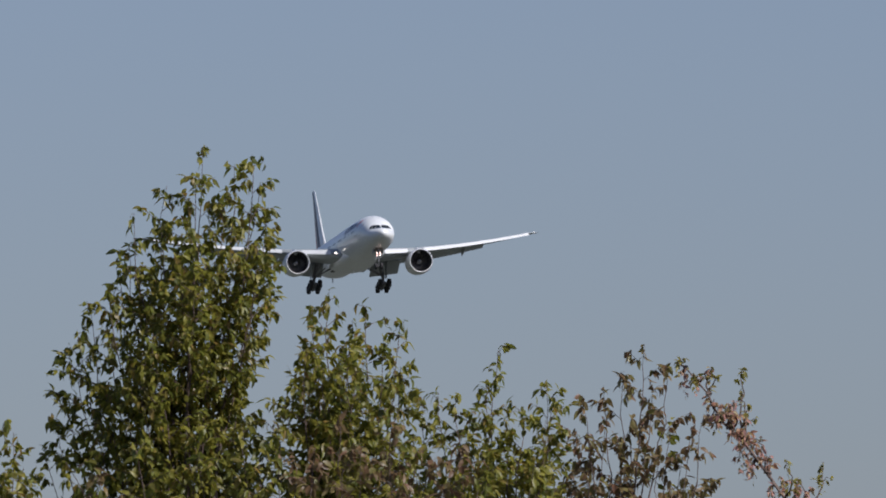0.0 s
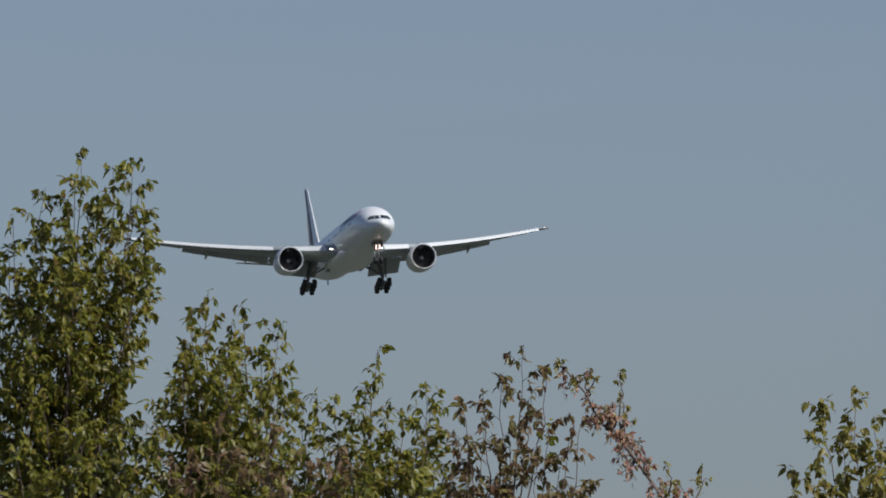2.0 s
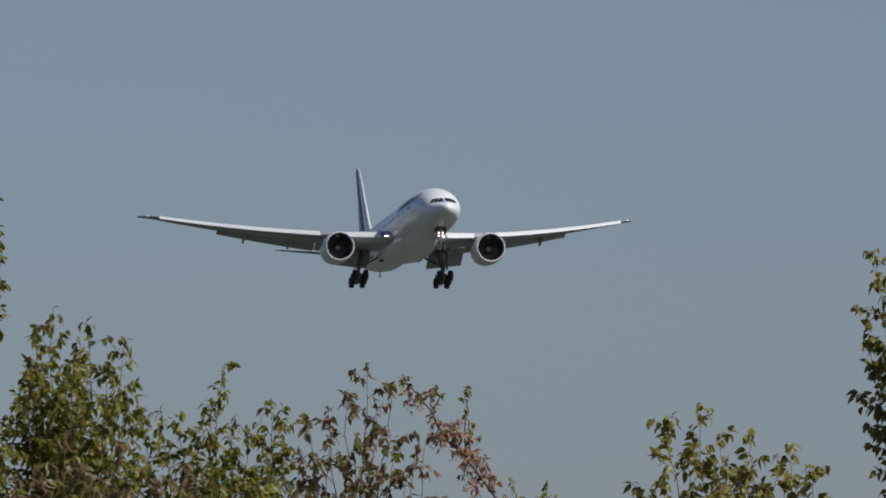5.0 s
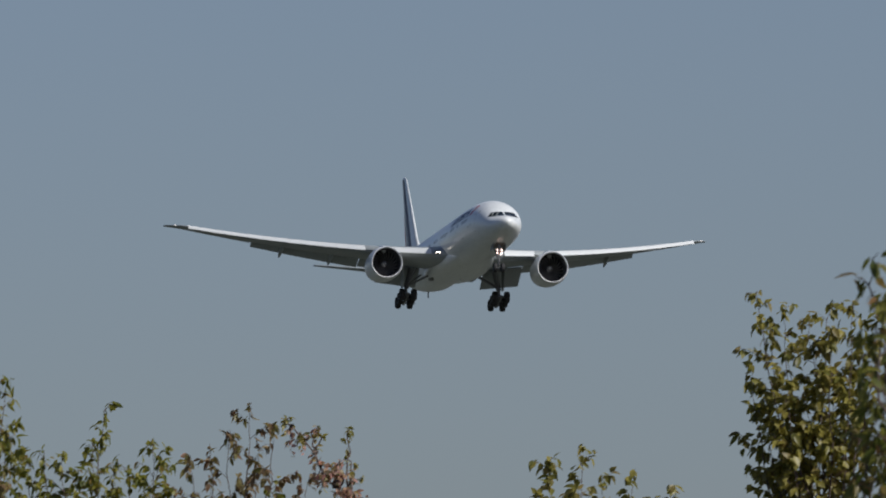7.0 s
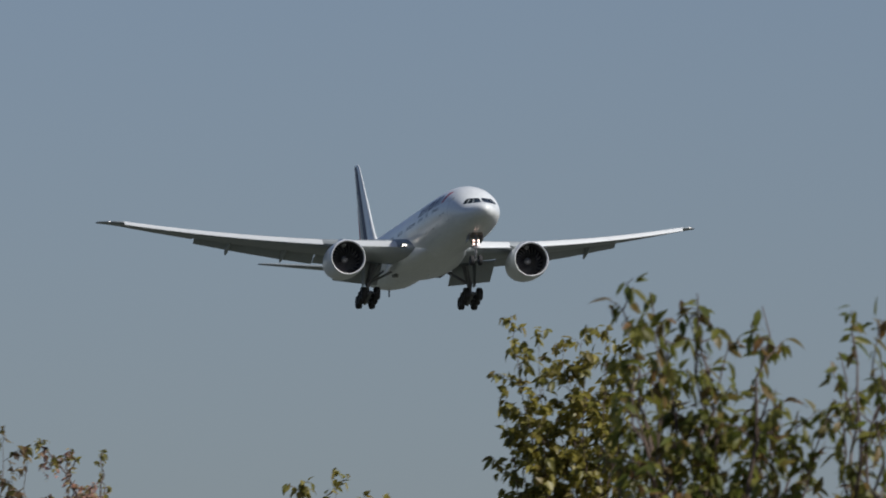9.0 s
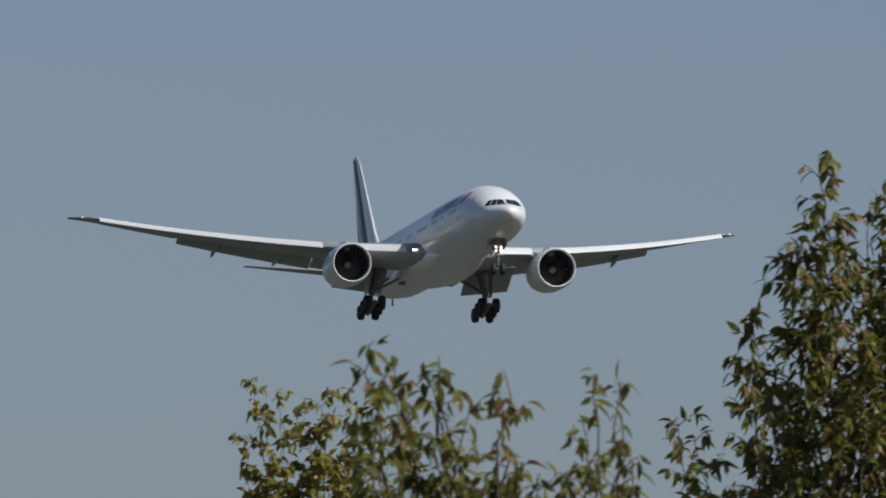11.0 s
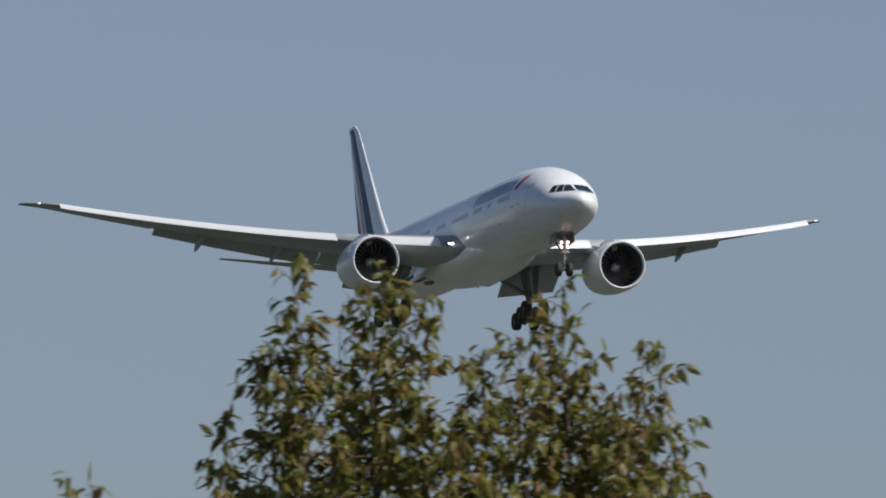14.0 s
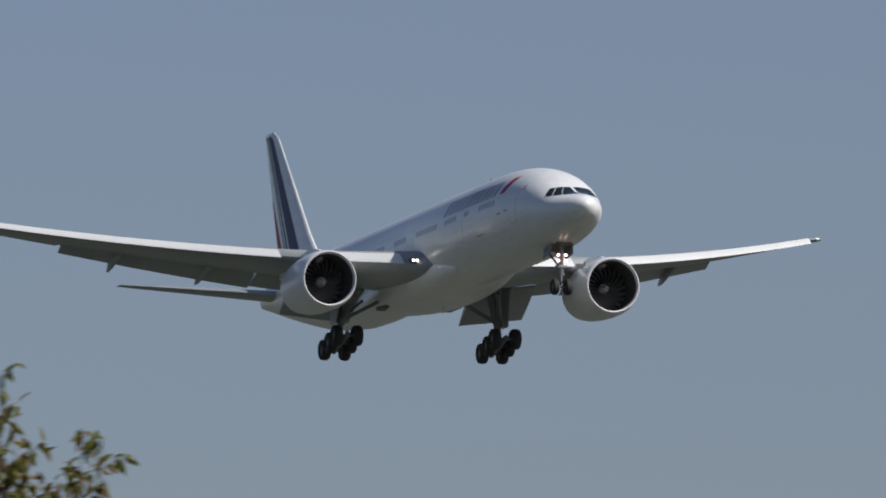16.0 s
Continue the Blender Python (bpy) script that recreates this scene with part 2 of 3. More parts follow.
def patch(name, corners, mat, parent, side, off=0.012, nu=4, nv=3, label=""):
    """A thin panel on the skin with four corners (s, z), in order round it."""
    bm = bmesh.new()
    (a, b, c, d) = [Vector((*k, 0)) for k in corners]
    rows = []
    for i in range(nv + 1):
        v = i / nv
        l, r = a.lerp(d, v), b.lerp(c, v)
        rows.append([bm.verts.new(skin_z(l.lerp(r, j / nu).x, l.lerp(r, j / nu).y, side, off)) for j in range(nu + 1)])
    for p, q in zip(rows, rows[1:]):
        for j in range(nu):
            bm.faces.new((p[j], p[j + 1], q[j + 1], q[j]))
    bmesh.ops.recalc_face_normals(bm, faces=bm.faces[:])
    ext = bmesh.ops.extrude_face_region(bm, geom=bm.faces[:])
    for v in [g for g in ext["geom"] if isinstance(g, bmesh.types.BMVert)]:
        v.co.x -= side * 0.03
    return part(name, bm, mat, parent, label)


# wing plan: stations against distance out from the centreline
def wing_le(y):
    le = 26.0 + (y - 3.74) * 0.687 if y > 3.74 else 26.0 + (y - 3.74) * 0.95
    return le + (max(0, y - 30.2) ** 1.5) * 0.72


def wing_te(y):
    te = 39.9 if y < 10.2 else 39.9 + (y - 10.2) * 0.372
    return te + (max(0, y - 30.2) ** 1.5) * 0.32


def wing_z(y):
    d = max(0.0, y - 3.1)
    return -1.6 + 0.112 * d + 0.0024 * d * d


FOIL = [(0.0, 0.0), (0.012, 0.22), (0.05, 0.42), (0.12, 0.56), (0.25, 0.64), (0.42, 0.60), (0.6, 0.46), (0.8, 0.25), (1.0, 0.02)]


def foil(le, te, z, thick, end=1.0, begin=0.0, camber=0.35):
    """Closed ring of an aerofoil section in the plane of s and z."""
    c = te - le
    up = [(f, h) for f, h in FOIL if begin <= f <= end]
    if end < 1.0:
        up = [(f, h) for f, h in up if f < end] + [(end, np.interp(end, [f for f, _ in FOIL], [h for _, h in FOIL]))]
    ring = [(le + f * c, z + h * thick * c) for f, h in up]
    ring += [(le + f * c, z - h * (1 - camber) * thick * c) for f, h in reversed(up[1:])]
    return ring


def thick_at(y):
    return 0.135 - 0.045 * min(1, max(0, (y - 3) / 28))


def wing_part(name, mat, parent, side, ys, ring, label=""):
    """Lofts ring(y) -> [(s, z)] along ys."""
    return part(name, loft([[at(s, side * y, z) for s, z in ring(y)] for y in ys]), mat, parent, label)


def flap_ring(y, frac, chord, drop, ang):
    le, te = wing_le(y), wing_te(y)
    s0, z0 = le + frac * (te - le), wing_z(y) - drop
    a = radians(ang)
    out = []
    for s, z in foil(0, chord, 0, 0.11):
        out.append((s0 + s * math.cos(a) + z * math.sin(a), z0 - s * math.sin(a) + z * math.cos(a)))
    return out


def slat_ring(y):
    """Slat section: a gently bent plate drooped ahead of the wing's nose."""
    le, te = wing_le(y), wing_te(y)
    c, t = te - le, thick_at(y)
    w = 0.50 + 0.050 * c
    s0, z0 = le + 0.045 * c, wing_z(y) + 0.40 * t * c + 0.03
    top = [(0.0, 0.0), (0.3, 0.035), (0.6, 0.04), (0.85, 0.0), (0.97, -0.07), (1.0, -0.14)]
    low = [(0.94, -0.20), (0.8, -0.17), (0.5, -0.06), (0.25, -0.025)]
    a = radians(33)
    return [(s0 - w * (f * math.cos(a) - h * math.sin(a)), z0 - w * (f * math.sin(a) - h * math.cos(a))) for f, h in top + low]


def wheel(name, parent, centre, radius, width):
    w, r = width / 2, radius
    tyre = part(name, spun([(-w * 0.7, r * 0.5), (-w, r * 0.62), (-w, r * 0.85), (-w * 0.75, r * 0.96), (0, r), (w * 0.75, r * 0.96), (w, r * 0.85), (w, r * 0.62), (w * 0.7, r * 0.5)],
                           "x", centre, 28), TYRE, parent, "black rubber tyre on a grey hub")
    part("rim", spun([(-w * 0.72, 0.0), (-w * 0.72, r * 0.2), (-w * 0.45, r * 0.35), (-w * 0.7, r * 0.52), (w * 0.7, r * 0.52), (w * 0.45, r * 0.35), (w * 0.72, r * 0.2), (w * 0.72, 0.0)],
                     "x", centre, 20), HUB, tyre)
    return tyre


def ellipsoid(c, rx, ry, rz, n=16, m=10):
    bm = bmesh.new()
    bmesh.ops.create_uvsphere(bm, u_segments=n, v_segments=m, radius=1)
    for v in bm.verts:
        v.co = Vector((c[0] + v.co.x * rx, c[1] + v.co.y * ry, c[2] + v.co.z * rz))
    return bm


def build_airliner():
    plane = new("airliner")
    tagged(plane, "white twin-engine airliner with blue and red fin stripes, gear down", "airplane")
    # body
    stations = [0.0005, 0.02, 0.06, 0.12, 0.2, 0.32, 0.48, 0.7, 0.95, 1.25, 1.6, 2.0, 2.4, 2.8, 3.2, 3.7, 4.3, 5, 6, 7, 8.2, 9.5, 11, 13, 17, 22, 28, 34, 40, 46, 49, 52, 54, 56, 58, 60, 62, 64, 66, 68, 69.5, 71, 72.2, 73.0]
    rings = [[skin(s, 360 * k / 72) for k in range(72)] for s in stations]
    body = part("fuselage", loft(rings), WHITE, plane, "glossy white painted fuselage")
    # belly fairing between the wings
    rings = []
    for i in range(25):
        u = i / 24
        s = 21.5 + 22.5 * u
        g = max(0.02, math.sin(math.pi * u)) ** 0.8
        rings.append([at(s, (2.1 + 1.2 * g) * math.copysign(abs(math.cos(a)) ** 0.75, math.cos(a)), -2.1 + (0.55 + 0.82 * g) * math.copysign(abs(math.sin(a)) ** 0.8, math.sin(a)) - 0.05)
                      for a in [2 * math.pi * k / 40 for k in range(40)]])
    part("belly_fairing", loft(rings), WHITE, plane, "white wing to body fairing")
    part("belly_antenna", loft([[at(s, x, z) for s, x, z in ((31.0, 0, zz), (31.25, 0.04, zz), (31.6, 0, zz), (31.25, -0.04, zz))] for zz in (-3.6, -4.05)]), WHITE, plane)
    part("tail_strut", loft([[at(s, x, z) for s, x, z in ((52.8, 0, zz), (53.1, 0.09, zz), (53.6, 0, zz), (53.1, -0.09, zz))] for zz in (-2.45, -3.3)]), GEAR, plane)
    part("crown_antenna", loft([[at(s + (zz - 3.1) * 0.5, x, zz) for s, x in ((20.0, 0), (20.3, 0.04), (20.7, 0), (20.3, -0.04))] for zz in (3.05, 3.5)]), WHITE, plane)
    # cockpit glazing: six panes round the nose
    for side in (1, -1):
        cuts = ((1.5, 24), (25.5, 43), (45, 61))
        for lo, hi in cuts:
            bm = bmesh.new()
            rows = []
            for i in range(4):
                v = i / 3
                row = []
                for j in range(6):
                    u = lo + (hi - lo) * j / 5
                    f = u / 70.0
                    zz = 0.03 + 0.66 * v * (1 - 0.25 * f ** 3) + 0.04 * f
                    # azimuth round the nose: 0 dead ahead, 90 abeam
                    az = radians(u * 0.92)
                    s0, s1 = 0.6, 7.0
                    for _ in range(30):
                        sm = (s0 + s1) / 2
                        p = skin_z(sm, min(zz, section(sm)[0] - 0.001), side)
                        if zz >= section(sm)[0] or math.atan2(abs(p.x), 4.6 - sm) < az:
                            s0 = sm
                        else:
                            s1 = sm
                    p = skin_z(s1, min(zz, section(s1)[0] - 0.002), side, 0.0)
                    n = Vector((side * math.sin(az), math.cos(az), 0.55)).normalized()
                    row.append(bm.verts.new(p + n * 0.02))
                rows.append(row)
            for p, q in zip(rows, rows[1:]):
                for j in range(5):
                    bm.faces.new((p[j], p[j + 1], q[j + 1], q[j]))
            part("cockpit_window", bm, GLASS, plane, "dark cockpit window pane")
    # cabin windows, doors and title marks
    pane = None
    for side in (1, -1):
        s = 10.6
        while s < 60:
            if not any(abs(s - d) < 0.9 for d in (14.6, 17.6, 21.9, 28.4, 33.2, 42.5, 52.0)):
                if 14.5 < s < 49:
                    if pane is None:
                        pane = patch("cabin_window", ((s - 0.105, 0.36), (s + 0.105, 0.36), (s + 0.105, 0.72), (s - 0.105, 0.72)), PORT, plane, 1, nu=2, nv=2)
                        s_first = s
                    else:
                        ob = new("cabin_window", pane.data)
                        ob.parent = plane
                        ob.matrix_basis = pose(0, s_first - s, 0) if side == 1 else pose(0, 2 * (MID - s_first) + s_first - s, 0, 0, 0, 180)
                        if side == -1:
                            ob.location.y = (MID - s_first) + (MID - s)
                else:
                    patch("cabin_window", ((s - 0.105, 0.36), (s + 0.105, 0.36), (s + 0.105, 0.72), (s - 0.105, 0.72)), PORT, plane, side, nu=2, nv=2)
            s += 0.533
        for d in (7.3, 17.6, 28.4, 42.5, 61.0):
            patch("cabin_door", ((d - 0.55, -1.15), (d + 0.55, -1.15), (d + 0.55, 0.95), (d - 0.55, 0.95)), SEAM, plane, side, off=0.004, nu=3, nv=6, label="passenger door outline")
            patch("door_panel", ((d - 0.52, -1.12), (d + 0.52, -1.12), (d + 0.52, 0.92), (d - 0.52, 0.92)), WHITE, plane, side, off=0.012, nu=3, nv=6)
        # the title: a row of slanted plain marks and a red slash ahead of them
        widths = (0.22, 0.17, 0.24, 0.18, 0.20) * 3 + (0.20,)
        s = 21.4 if side == 1 else 10.2
        for w in widths:
            s0 = s - w if side == 1 else s
            lean = 0.34 * side
            patch("title_mark", ((s0, 0.95), (s0 + w, 0.95), (s0 + w - lean, 1.90), (s0 - lean, 1.90)), NAVY, plane, side, nu=2, nv=4, label="dark navy title marking")
            s += -(w + 0.50) * side
        patch("title_slash", ((9.15, 1.0), (9.9, 1.0), (9.0, 2.0), (8.25, 2.0)), RED, plane, side, nu=2, nv=5, label="red slanted stripe ahead of the title")
        for s0, z0, w, h in ((9.2, -0.35, 0.7, 0.1), (8.0, -0.3, 0.6, 0.1), (6.1, 0.9, 0.25, 0.25), (13.0, -1.2, 1.6, 0.06)):
            patch("service_mark", ((s0, z0), (s0 + w, z0), (s0 + w, z0 + h), (s0, z0 + h)), SEAM, plane, side, nu=2, nv=2)
        patch("air_outlet", ((23.2, -2.55), (23.65, -2.55), (23.65, -2.2), (23.2, -2.2)), BAY, plane, side, nu=2, nv=2, label="dark square air outlet")
    # fin
    fz = [2.2, 3.1, 5, 7, 9, 11, 12.7, 13.05, 13.2]

    def fin_le(z):
        return 59.7 + (z - 3.1) * 0.945 - max(0, 4.0 - z) * 0.5 + (max(0, z - 12.7) * 1.2)

    def fin_te(z):
        return 68.7 + (z - 3.1) * 0.32

    def fin_ring(z, le, te):
        c = te - le
        pts = [(0, 0), (0.02, 0.018), (0.08, 0.034), (0.25, 0.048), (0.5, 0.042), (0.75, 0.024), (1, 0.003)]
        return [at(le + f * c, h * c, z) for f, h in pts] + [at(le + f * c, -h * c, z) for f, h in reversed(pts[1:])]

    fin = part("fin", loft([fin_ring(z, fin_le(z), fin_te(z)) for z in fz]), WHITE, plane, "white vertical fin with navy and red stripes")

    def stripe(mat, r0, r1, t0, t1, side):
        bm = bmesh.new()
        prev = None
        for i in range(25):
            z = 3.2 + (13.0 - 3.2) * i / 24
            k = (z - 3.1) / 9.8
            le, te = fin_le(z), fin_te(z)
            c = te - le
            a, b = min(r0 + (t0 - r0) * k, c * 0.985), min(r1 + (t1 - r1) * k, c * 0.985)
            if b - a < 0.02:
                break
            fr = lambda d: float(np.interp(d / c, [0, 0.02, 0.08, 0.25, 0.5, 0.75, 1], [0, 0.018, 0.034, 0.048, 0.042, 0.024, 0.003])) * c + 0.012
            row = [bm.verts.new(at(le + a + (b - a) * j / 4, side * fr(a + (b - a) * j / 4), z)) for j in range(5)]
            if prev:
                for j in range(4):
                    bm.faces.new((prev[j], prev[j + 1], row[j + 1], row[j]))
            prev = row
        part("fin_stripe", bm, mat, fin)

    for side in (1, -1):
        stripe(NAVY, 2.3, 4.9, 0.80, 1.75, side)
        stripe(NAVY, 5.35, 5.9, 1.9, 2.1, side)
        stripe(NAVY, 6.3, 6.6, 2.25, 2.4, side)
        stripe(RED, 7.2, 8.7, 4.0, 4.2, side)
    # tailplane, wings, engines and gear, both sides
    for side in (1, -1):
        def tail_ring(y):
            le = 63.6 + (y - 1.0) * 0.72 + max(0, y - 10.2) * 0.9
            te = 71.3 + (y - 1.0) * 0.145
            zz = 1.55 + (y - 1.0) * 0.085
            return [(s, z + (s - 70.5) * 0.07) for s, z in foil(le, te, zz, 0.072, camber=0.0)]
        tail = wing_part("tailplane", WING, plane, side, [0.3, 2, 4, 6, 8, 10.2, 10.55, 10.72], tail_ring, "grey horizontal tailplane")
        wing = wing_part("wing", WING, plane, side, [1.5, 3.1, 5, 7.5, 10.2, 13, 16, 19, 22.9, 22.92, 24, 27, 29, 30.2, 31.0, 31.7, 32.2, 32.4],
                         lambda y: foil(wing_le(y), wing_te(y), wing_z(y), thick_at(y), 0.8 if y < 22.91 else 0.999), "grey painted swept wing")
        cuts = [(4.3, 8.4)] + [(11.3 + 3.15 * i, 11.3 + 3.15 * (i + 1) - 0.012) for i in range(6)]
        for y0, y1 in cuts:
            wing_part("slat", SLAT, wing, side, [y0, (y0 + y1) / 2, y1], slat_ring, "extended white leading edge slat")
        wing_part("inboard_flap", WING, wing, side, [3.85, 6, 8.5], lambda y: flap_ring(y, 0.80, 3.6, 0.30, 33), "lowered inboard flap")
        wing_part("flaperon", WING, wing, side, [8.62, 10.75], lambda y: flap_ring(y, 0.80, 2.3, 0.15, 16))
        wing_part("outboard_flap", WING, wing, side, [10.9, 14, 18, 22.8], lambda y: flap_ring(y, 0.79, 2.1 - 0.088 * (y - 10.9), 0.03, 27), "lowered outboard flap")
        for y, ln in ((6.3, 5.2), (13.9, 4.6), (19.4, 3.9)):
            s0, z0 = wing_te(y) - 0.42 * (wing_te(y) - wing_le(y)), wing_z(y) - 0.12
            rr = []
            for i in range(11):
                u = i / 10
                r = 0.36 * math.sin(math.pi * min(1, 0.06 + u * 0.94)) ** 0.7 + 0.01
                drop = 0.25 * u + 1.25 * max(0, u - 0.42) ** 1.15
                rr.append([at(s0 + ln * u, side * (y + r * 0.62 * math.cos(2 * math.pi * k / 14)), z0 - drop + r * 1.25 * math.sin(2 * math.pi * k / 14)) for k in range(14)])
            part("flap_fairing", loft(rr), WING, wing, "canoe-shaped flap track fairing")
        part("navigation_light", ellipsoid(at(wing_le(31.4) + 0.05, side * 31.4, wing_z(31.4) + 0.03), 0.18, 0.14, 0.07), BEACON, wing)
        # landing lights in the wing root
        lamp_house = part("landing_light_recess", ellipsoid(at(25.90, side * 3.62, -1.33), 0.36, 0.30, 0.20), BAY, wing)
        for dx in (-0.13, 0.13):
            part("landing_light", ellipsoid(at(25.62, side * (3.62 + dx), -1.33), 0.08, 0.06, 0.08), LAMP, lamp_house, "lit wing root landing light")
        # engine
        ex, ez = side * 9.77, -2.78
        o = at(24.75, ex, ez)   # centre of the intake face; the axis runs along y
        cowl = part("engine_nacelle", spun([(-0.16, 1.86), (-0.5, 1.93), (-1.1, 1.98), (-2.0, 1.99), (-3.4, 1.96), (-4.8, 1.84), (-5.9, 1.66), (-5.88, 1.60), (-5.0, 1.62)], "y", o, 56), COWL, plane,
                    "large pale grey engine nacelle under the wing")
        part("intake_lip", spun([(-0.16, 1.86), (-0.06, 1.83), (0.0, 1.775), (-0.03, 1.73), (-0.12, 1.69), (-0.28, 1.665)], "y", o, 56), LIP, cowl, "polished metal intake lip")
        part("intake_duct", spun([(-0.28, 1.665), (-0.8, 1.65), (-1.8, 1.65), (-2.7, 1.65), (-2.7, 0.0)], "y", o, 48), DUCT, cowl)
        part("exhaust_nozzle", spun([(-5.5, 1.35), (-6.7, 1.05), (-7.7, 0.8), (-7.7, 0.5), (-8.7, 0.02)], "y", o, 36), HOT, cowl, "bare metal exhaust nozzle and plug")
        part("intake_strake", loft([[o + Vector((-side * math.cos(radians(42)) * r, d, math.sin(radians(42)) * r)) for d, r in ((-0.9, 1.90 + h), (-1.6, 1.93 + h * 2.2), (-2.4, 1.93 + h * 2.6), (-2.5, 1.9))] for h in (0.0, 0.22)], caps=False), COWL, cowl)
        fan = part("fan", spun([(-0.02, 0.0), (-0.08, 0.08), (-0.26, 0.19), (-0.5, 0.29), (-0.72, 0.34), (-0.9, 0.36)], "y", (0, 0.55, 0), 28), SPIN, plane, "grey spinner with curved dark fan blades")
        bm, prev = bmesh.new(), None
        for i in range(8):
            u = i / 7
            r = 0.32 + (1.60 - 0.32) * u
            sweep = 0.20 * math.sin(math.pi * u) - 0.05 * u
            tw = radians(28 + 40 * u)
            w = 0.20 + 0.12 * math.sin(math.pi * min(1, u * 0.8 + 0.1))
            row = []
            for e in (-1, 0, 1):
                ang = sweep / max(r, 0.6) + e * w * math.sin(tw) / r * 0.5
                row.append(bm.verts.new((r * math.cos(ang), -0.34 - 0.1 * u - e * w * math.cos(tw) * 0.7 + 0.10 * math.sin(math.pi * u), r * math.sin(ang))))
            if prev:
                for j in range(2):
                    bm.faces.new((prev[j], prev[j + 1], row[j + 1], row[j]))
            prev = row
        blade = part("fan_blade", bm, BLADE, fan)
        for k in range(1, 22):
            ob = new("fan_blade", blade.data)
            ob.parent = fan
            ob.matrix_basis = pose(0, 0, 0, 0, 360 * k / 22, 0)
        fan.matrix_basis = pose(ex, o.y - 1.85, ez)
        FANS.append((fan, ex, o.y - 1.85, ez))
        bmw = bmesh.new()
        for k in range(20):
            a = k / 20 * 2.6
            r0, r1 = 0.09 + 0.05 * k / 20, 0.17 + 0.05 * k / 20
            y0 = 0.55 - 0.125
            vv = [bmw.verts.new((r * math.cos(a + d), y0 - (r - 0.09) * 1.38 + 0.05, r * math.sin(a + d))) for d, r in ((0, r0), (0, r1), (0.13, r1), (0.13, r0))]
            bmw.faces.new(vv)
        part("spinner_swirl", bmw, WHITE, fan, "white painted swirl")
        # pylon
        pr = []
        for s, hw, zt, zb in ((26.2, 0.05, -0.82, -0.95), (27.2, 0.24, -0.55, -1.4), (29, 0.34, -0.35, -1.6), (31, 0.36, -0.55, -1.7), (34, 0.25, -0.9, -1.8), (36.2, 0.05, -1.05, -1.5)):
            pr.append([at(s, ex + hw, zb), at(s, ex + hw, (zt + zb) / 2), at(s, ex + hw * 0.5, zt), at(s, ex - hw * 0.5, zt), at(s, ex - hw, (zt + zb) / 2), at(s, ex - hw, zb)])
        part("pylon", loft(pr), COWL, plane)
        # main gear
        gx, gs, gz = side * 5.51, 36.55, -5.55
        leg = part("main_gear", join(pipe([at(gs, gx - side * 0.55, -2.0), at(gs, gx, -4.3)], [0.33, 0.30], 14), pipe([at(gs, gx, -4.2), at(gs, gx, gz)], [0.19, 0.19], 12)), GEAR, plane, "six-wheel main landing gear, lowered")
        part("drag_brace", pipe([at(gs - 2.6, gx - side * 0.8, -2.3), at(gs, gx, -4.0)], [0.13, 0.12]), GEAR, leg)
        part("side_brace", join(pipe([at(gs - 0.3, gx - side * 2.9, -2.6), at(gs, gx, -4.1)], [0.13, 0.12]), pipe([at(gs + 1.5, gx - side * 2.0, -2.5), at(gs, gx, -4.0)], [0.10, 0.09])), GEAR, leg)
        part("torque_link", pipe([at(gs + 0.25, gx, -4.3), at(gs + 0.65, gx, -4.8), at(gs + 0.2, gx, gz + 0.15)], [0.07, 0.09, 0.07]), GEAR, leg)
        # the leg door's shade is put into its colour, the darker wing grey
        part("gear_door", loft([[at(s, gx + side * (0.45 + dx), z) for s, z in ((gs - 1.2, -1.9), (gs + 0.9, -1.9), (gs + 0.7, -4.3), (gs - 0.6, -4.3))] for dx in (0.0, 0.06)]), WING, leg, "leg door", smooth=False)
        tilt = radians(13)
        part("bogie_beam", pipe([at(gs - 1.75 * math.cos(tilt), gx, gz + 1.75 * math.sin(tilt)), at(gs + 1.75 * math.cos(tilt), gx, gz - 1.75 * math.sin(tilt))], [0.19, 0.19]), GEAR, leg)
        for k in (-1, 0, 1):
            c = at(gs + 1.45 * k * math.cos(tilt), gx, gz - 1.45 * k * math.sin(tilt))
            part("axle", pipe([c - Vector((0.75, 0, 0)), c + Vector((0.75, 0, 0))], [0.1, 0.1]), GEAR, leg)
            for e in (-0.70, 0.70):
                wheel("wheel", leg, c + Vector((e, 0, 0)), 0.70, 0.58)
        # solid dark block for the bay, with the hollow's shade in its colour
        part("wheel_bay", box(at(gs, side * 1.9, -2.97), (1.5, 2.6, 0.45), 0.1), BAY, plane)
    # nose gear
    leg = part("nose_gear", join(pipe([at(5.75, 0, -2.7), at(5.75, 0, -4.3)], [0.17, 0.16], 14), pipe([at(5.75, 0, -4.2), at(5.75, 0, -5.45)], [0.10, 0.10], 12)), GEAR, plane, "twin-wheel nose landing gear, lowered")
    part("drag_brace", join(pipe([at(7.6, 0.3, -2.95), at(5.8, 0.12, -4.1)], [0.07, 0.07]), pipe([at(7.6, -0.3, -2.95), at(5.8, -0.12, -4.1)], [0.07, 0.07])), GEAR, leg)
    part("torque_link", pipe([at(5.55, 0, -4.35), at(5.2, 0, -4.75), at(5.6, 0, -5.2)], [0.05, 0.07, 0.05]), GEAR, leg)
    part("steering_collar", box(at(5.7, 0, -4.15), (0.75, 0.3, 0.22), 0.05), GEAR, leg)
    part("axle", pipe([at(5.75, -0.45, -5.45), at(5.75, 0.45, -5.45)], [0.08, 0.08]), GEAR, leg)
    for e in (-0.43, 0.43):
        wheel("wheel", leg, at(5.75, e, -5.45), 0.54, 0.38)
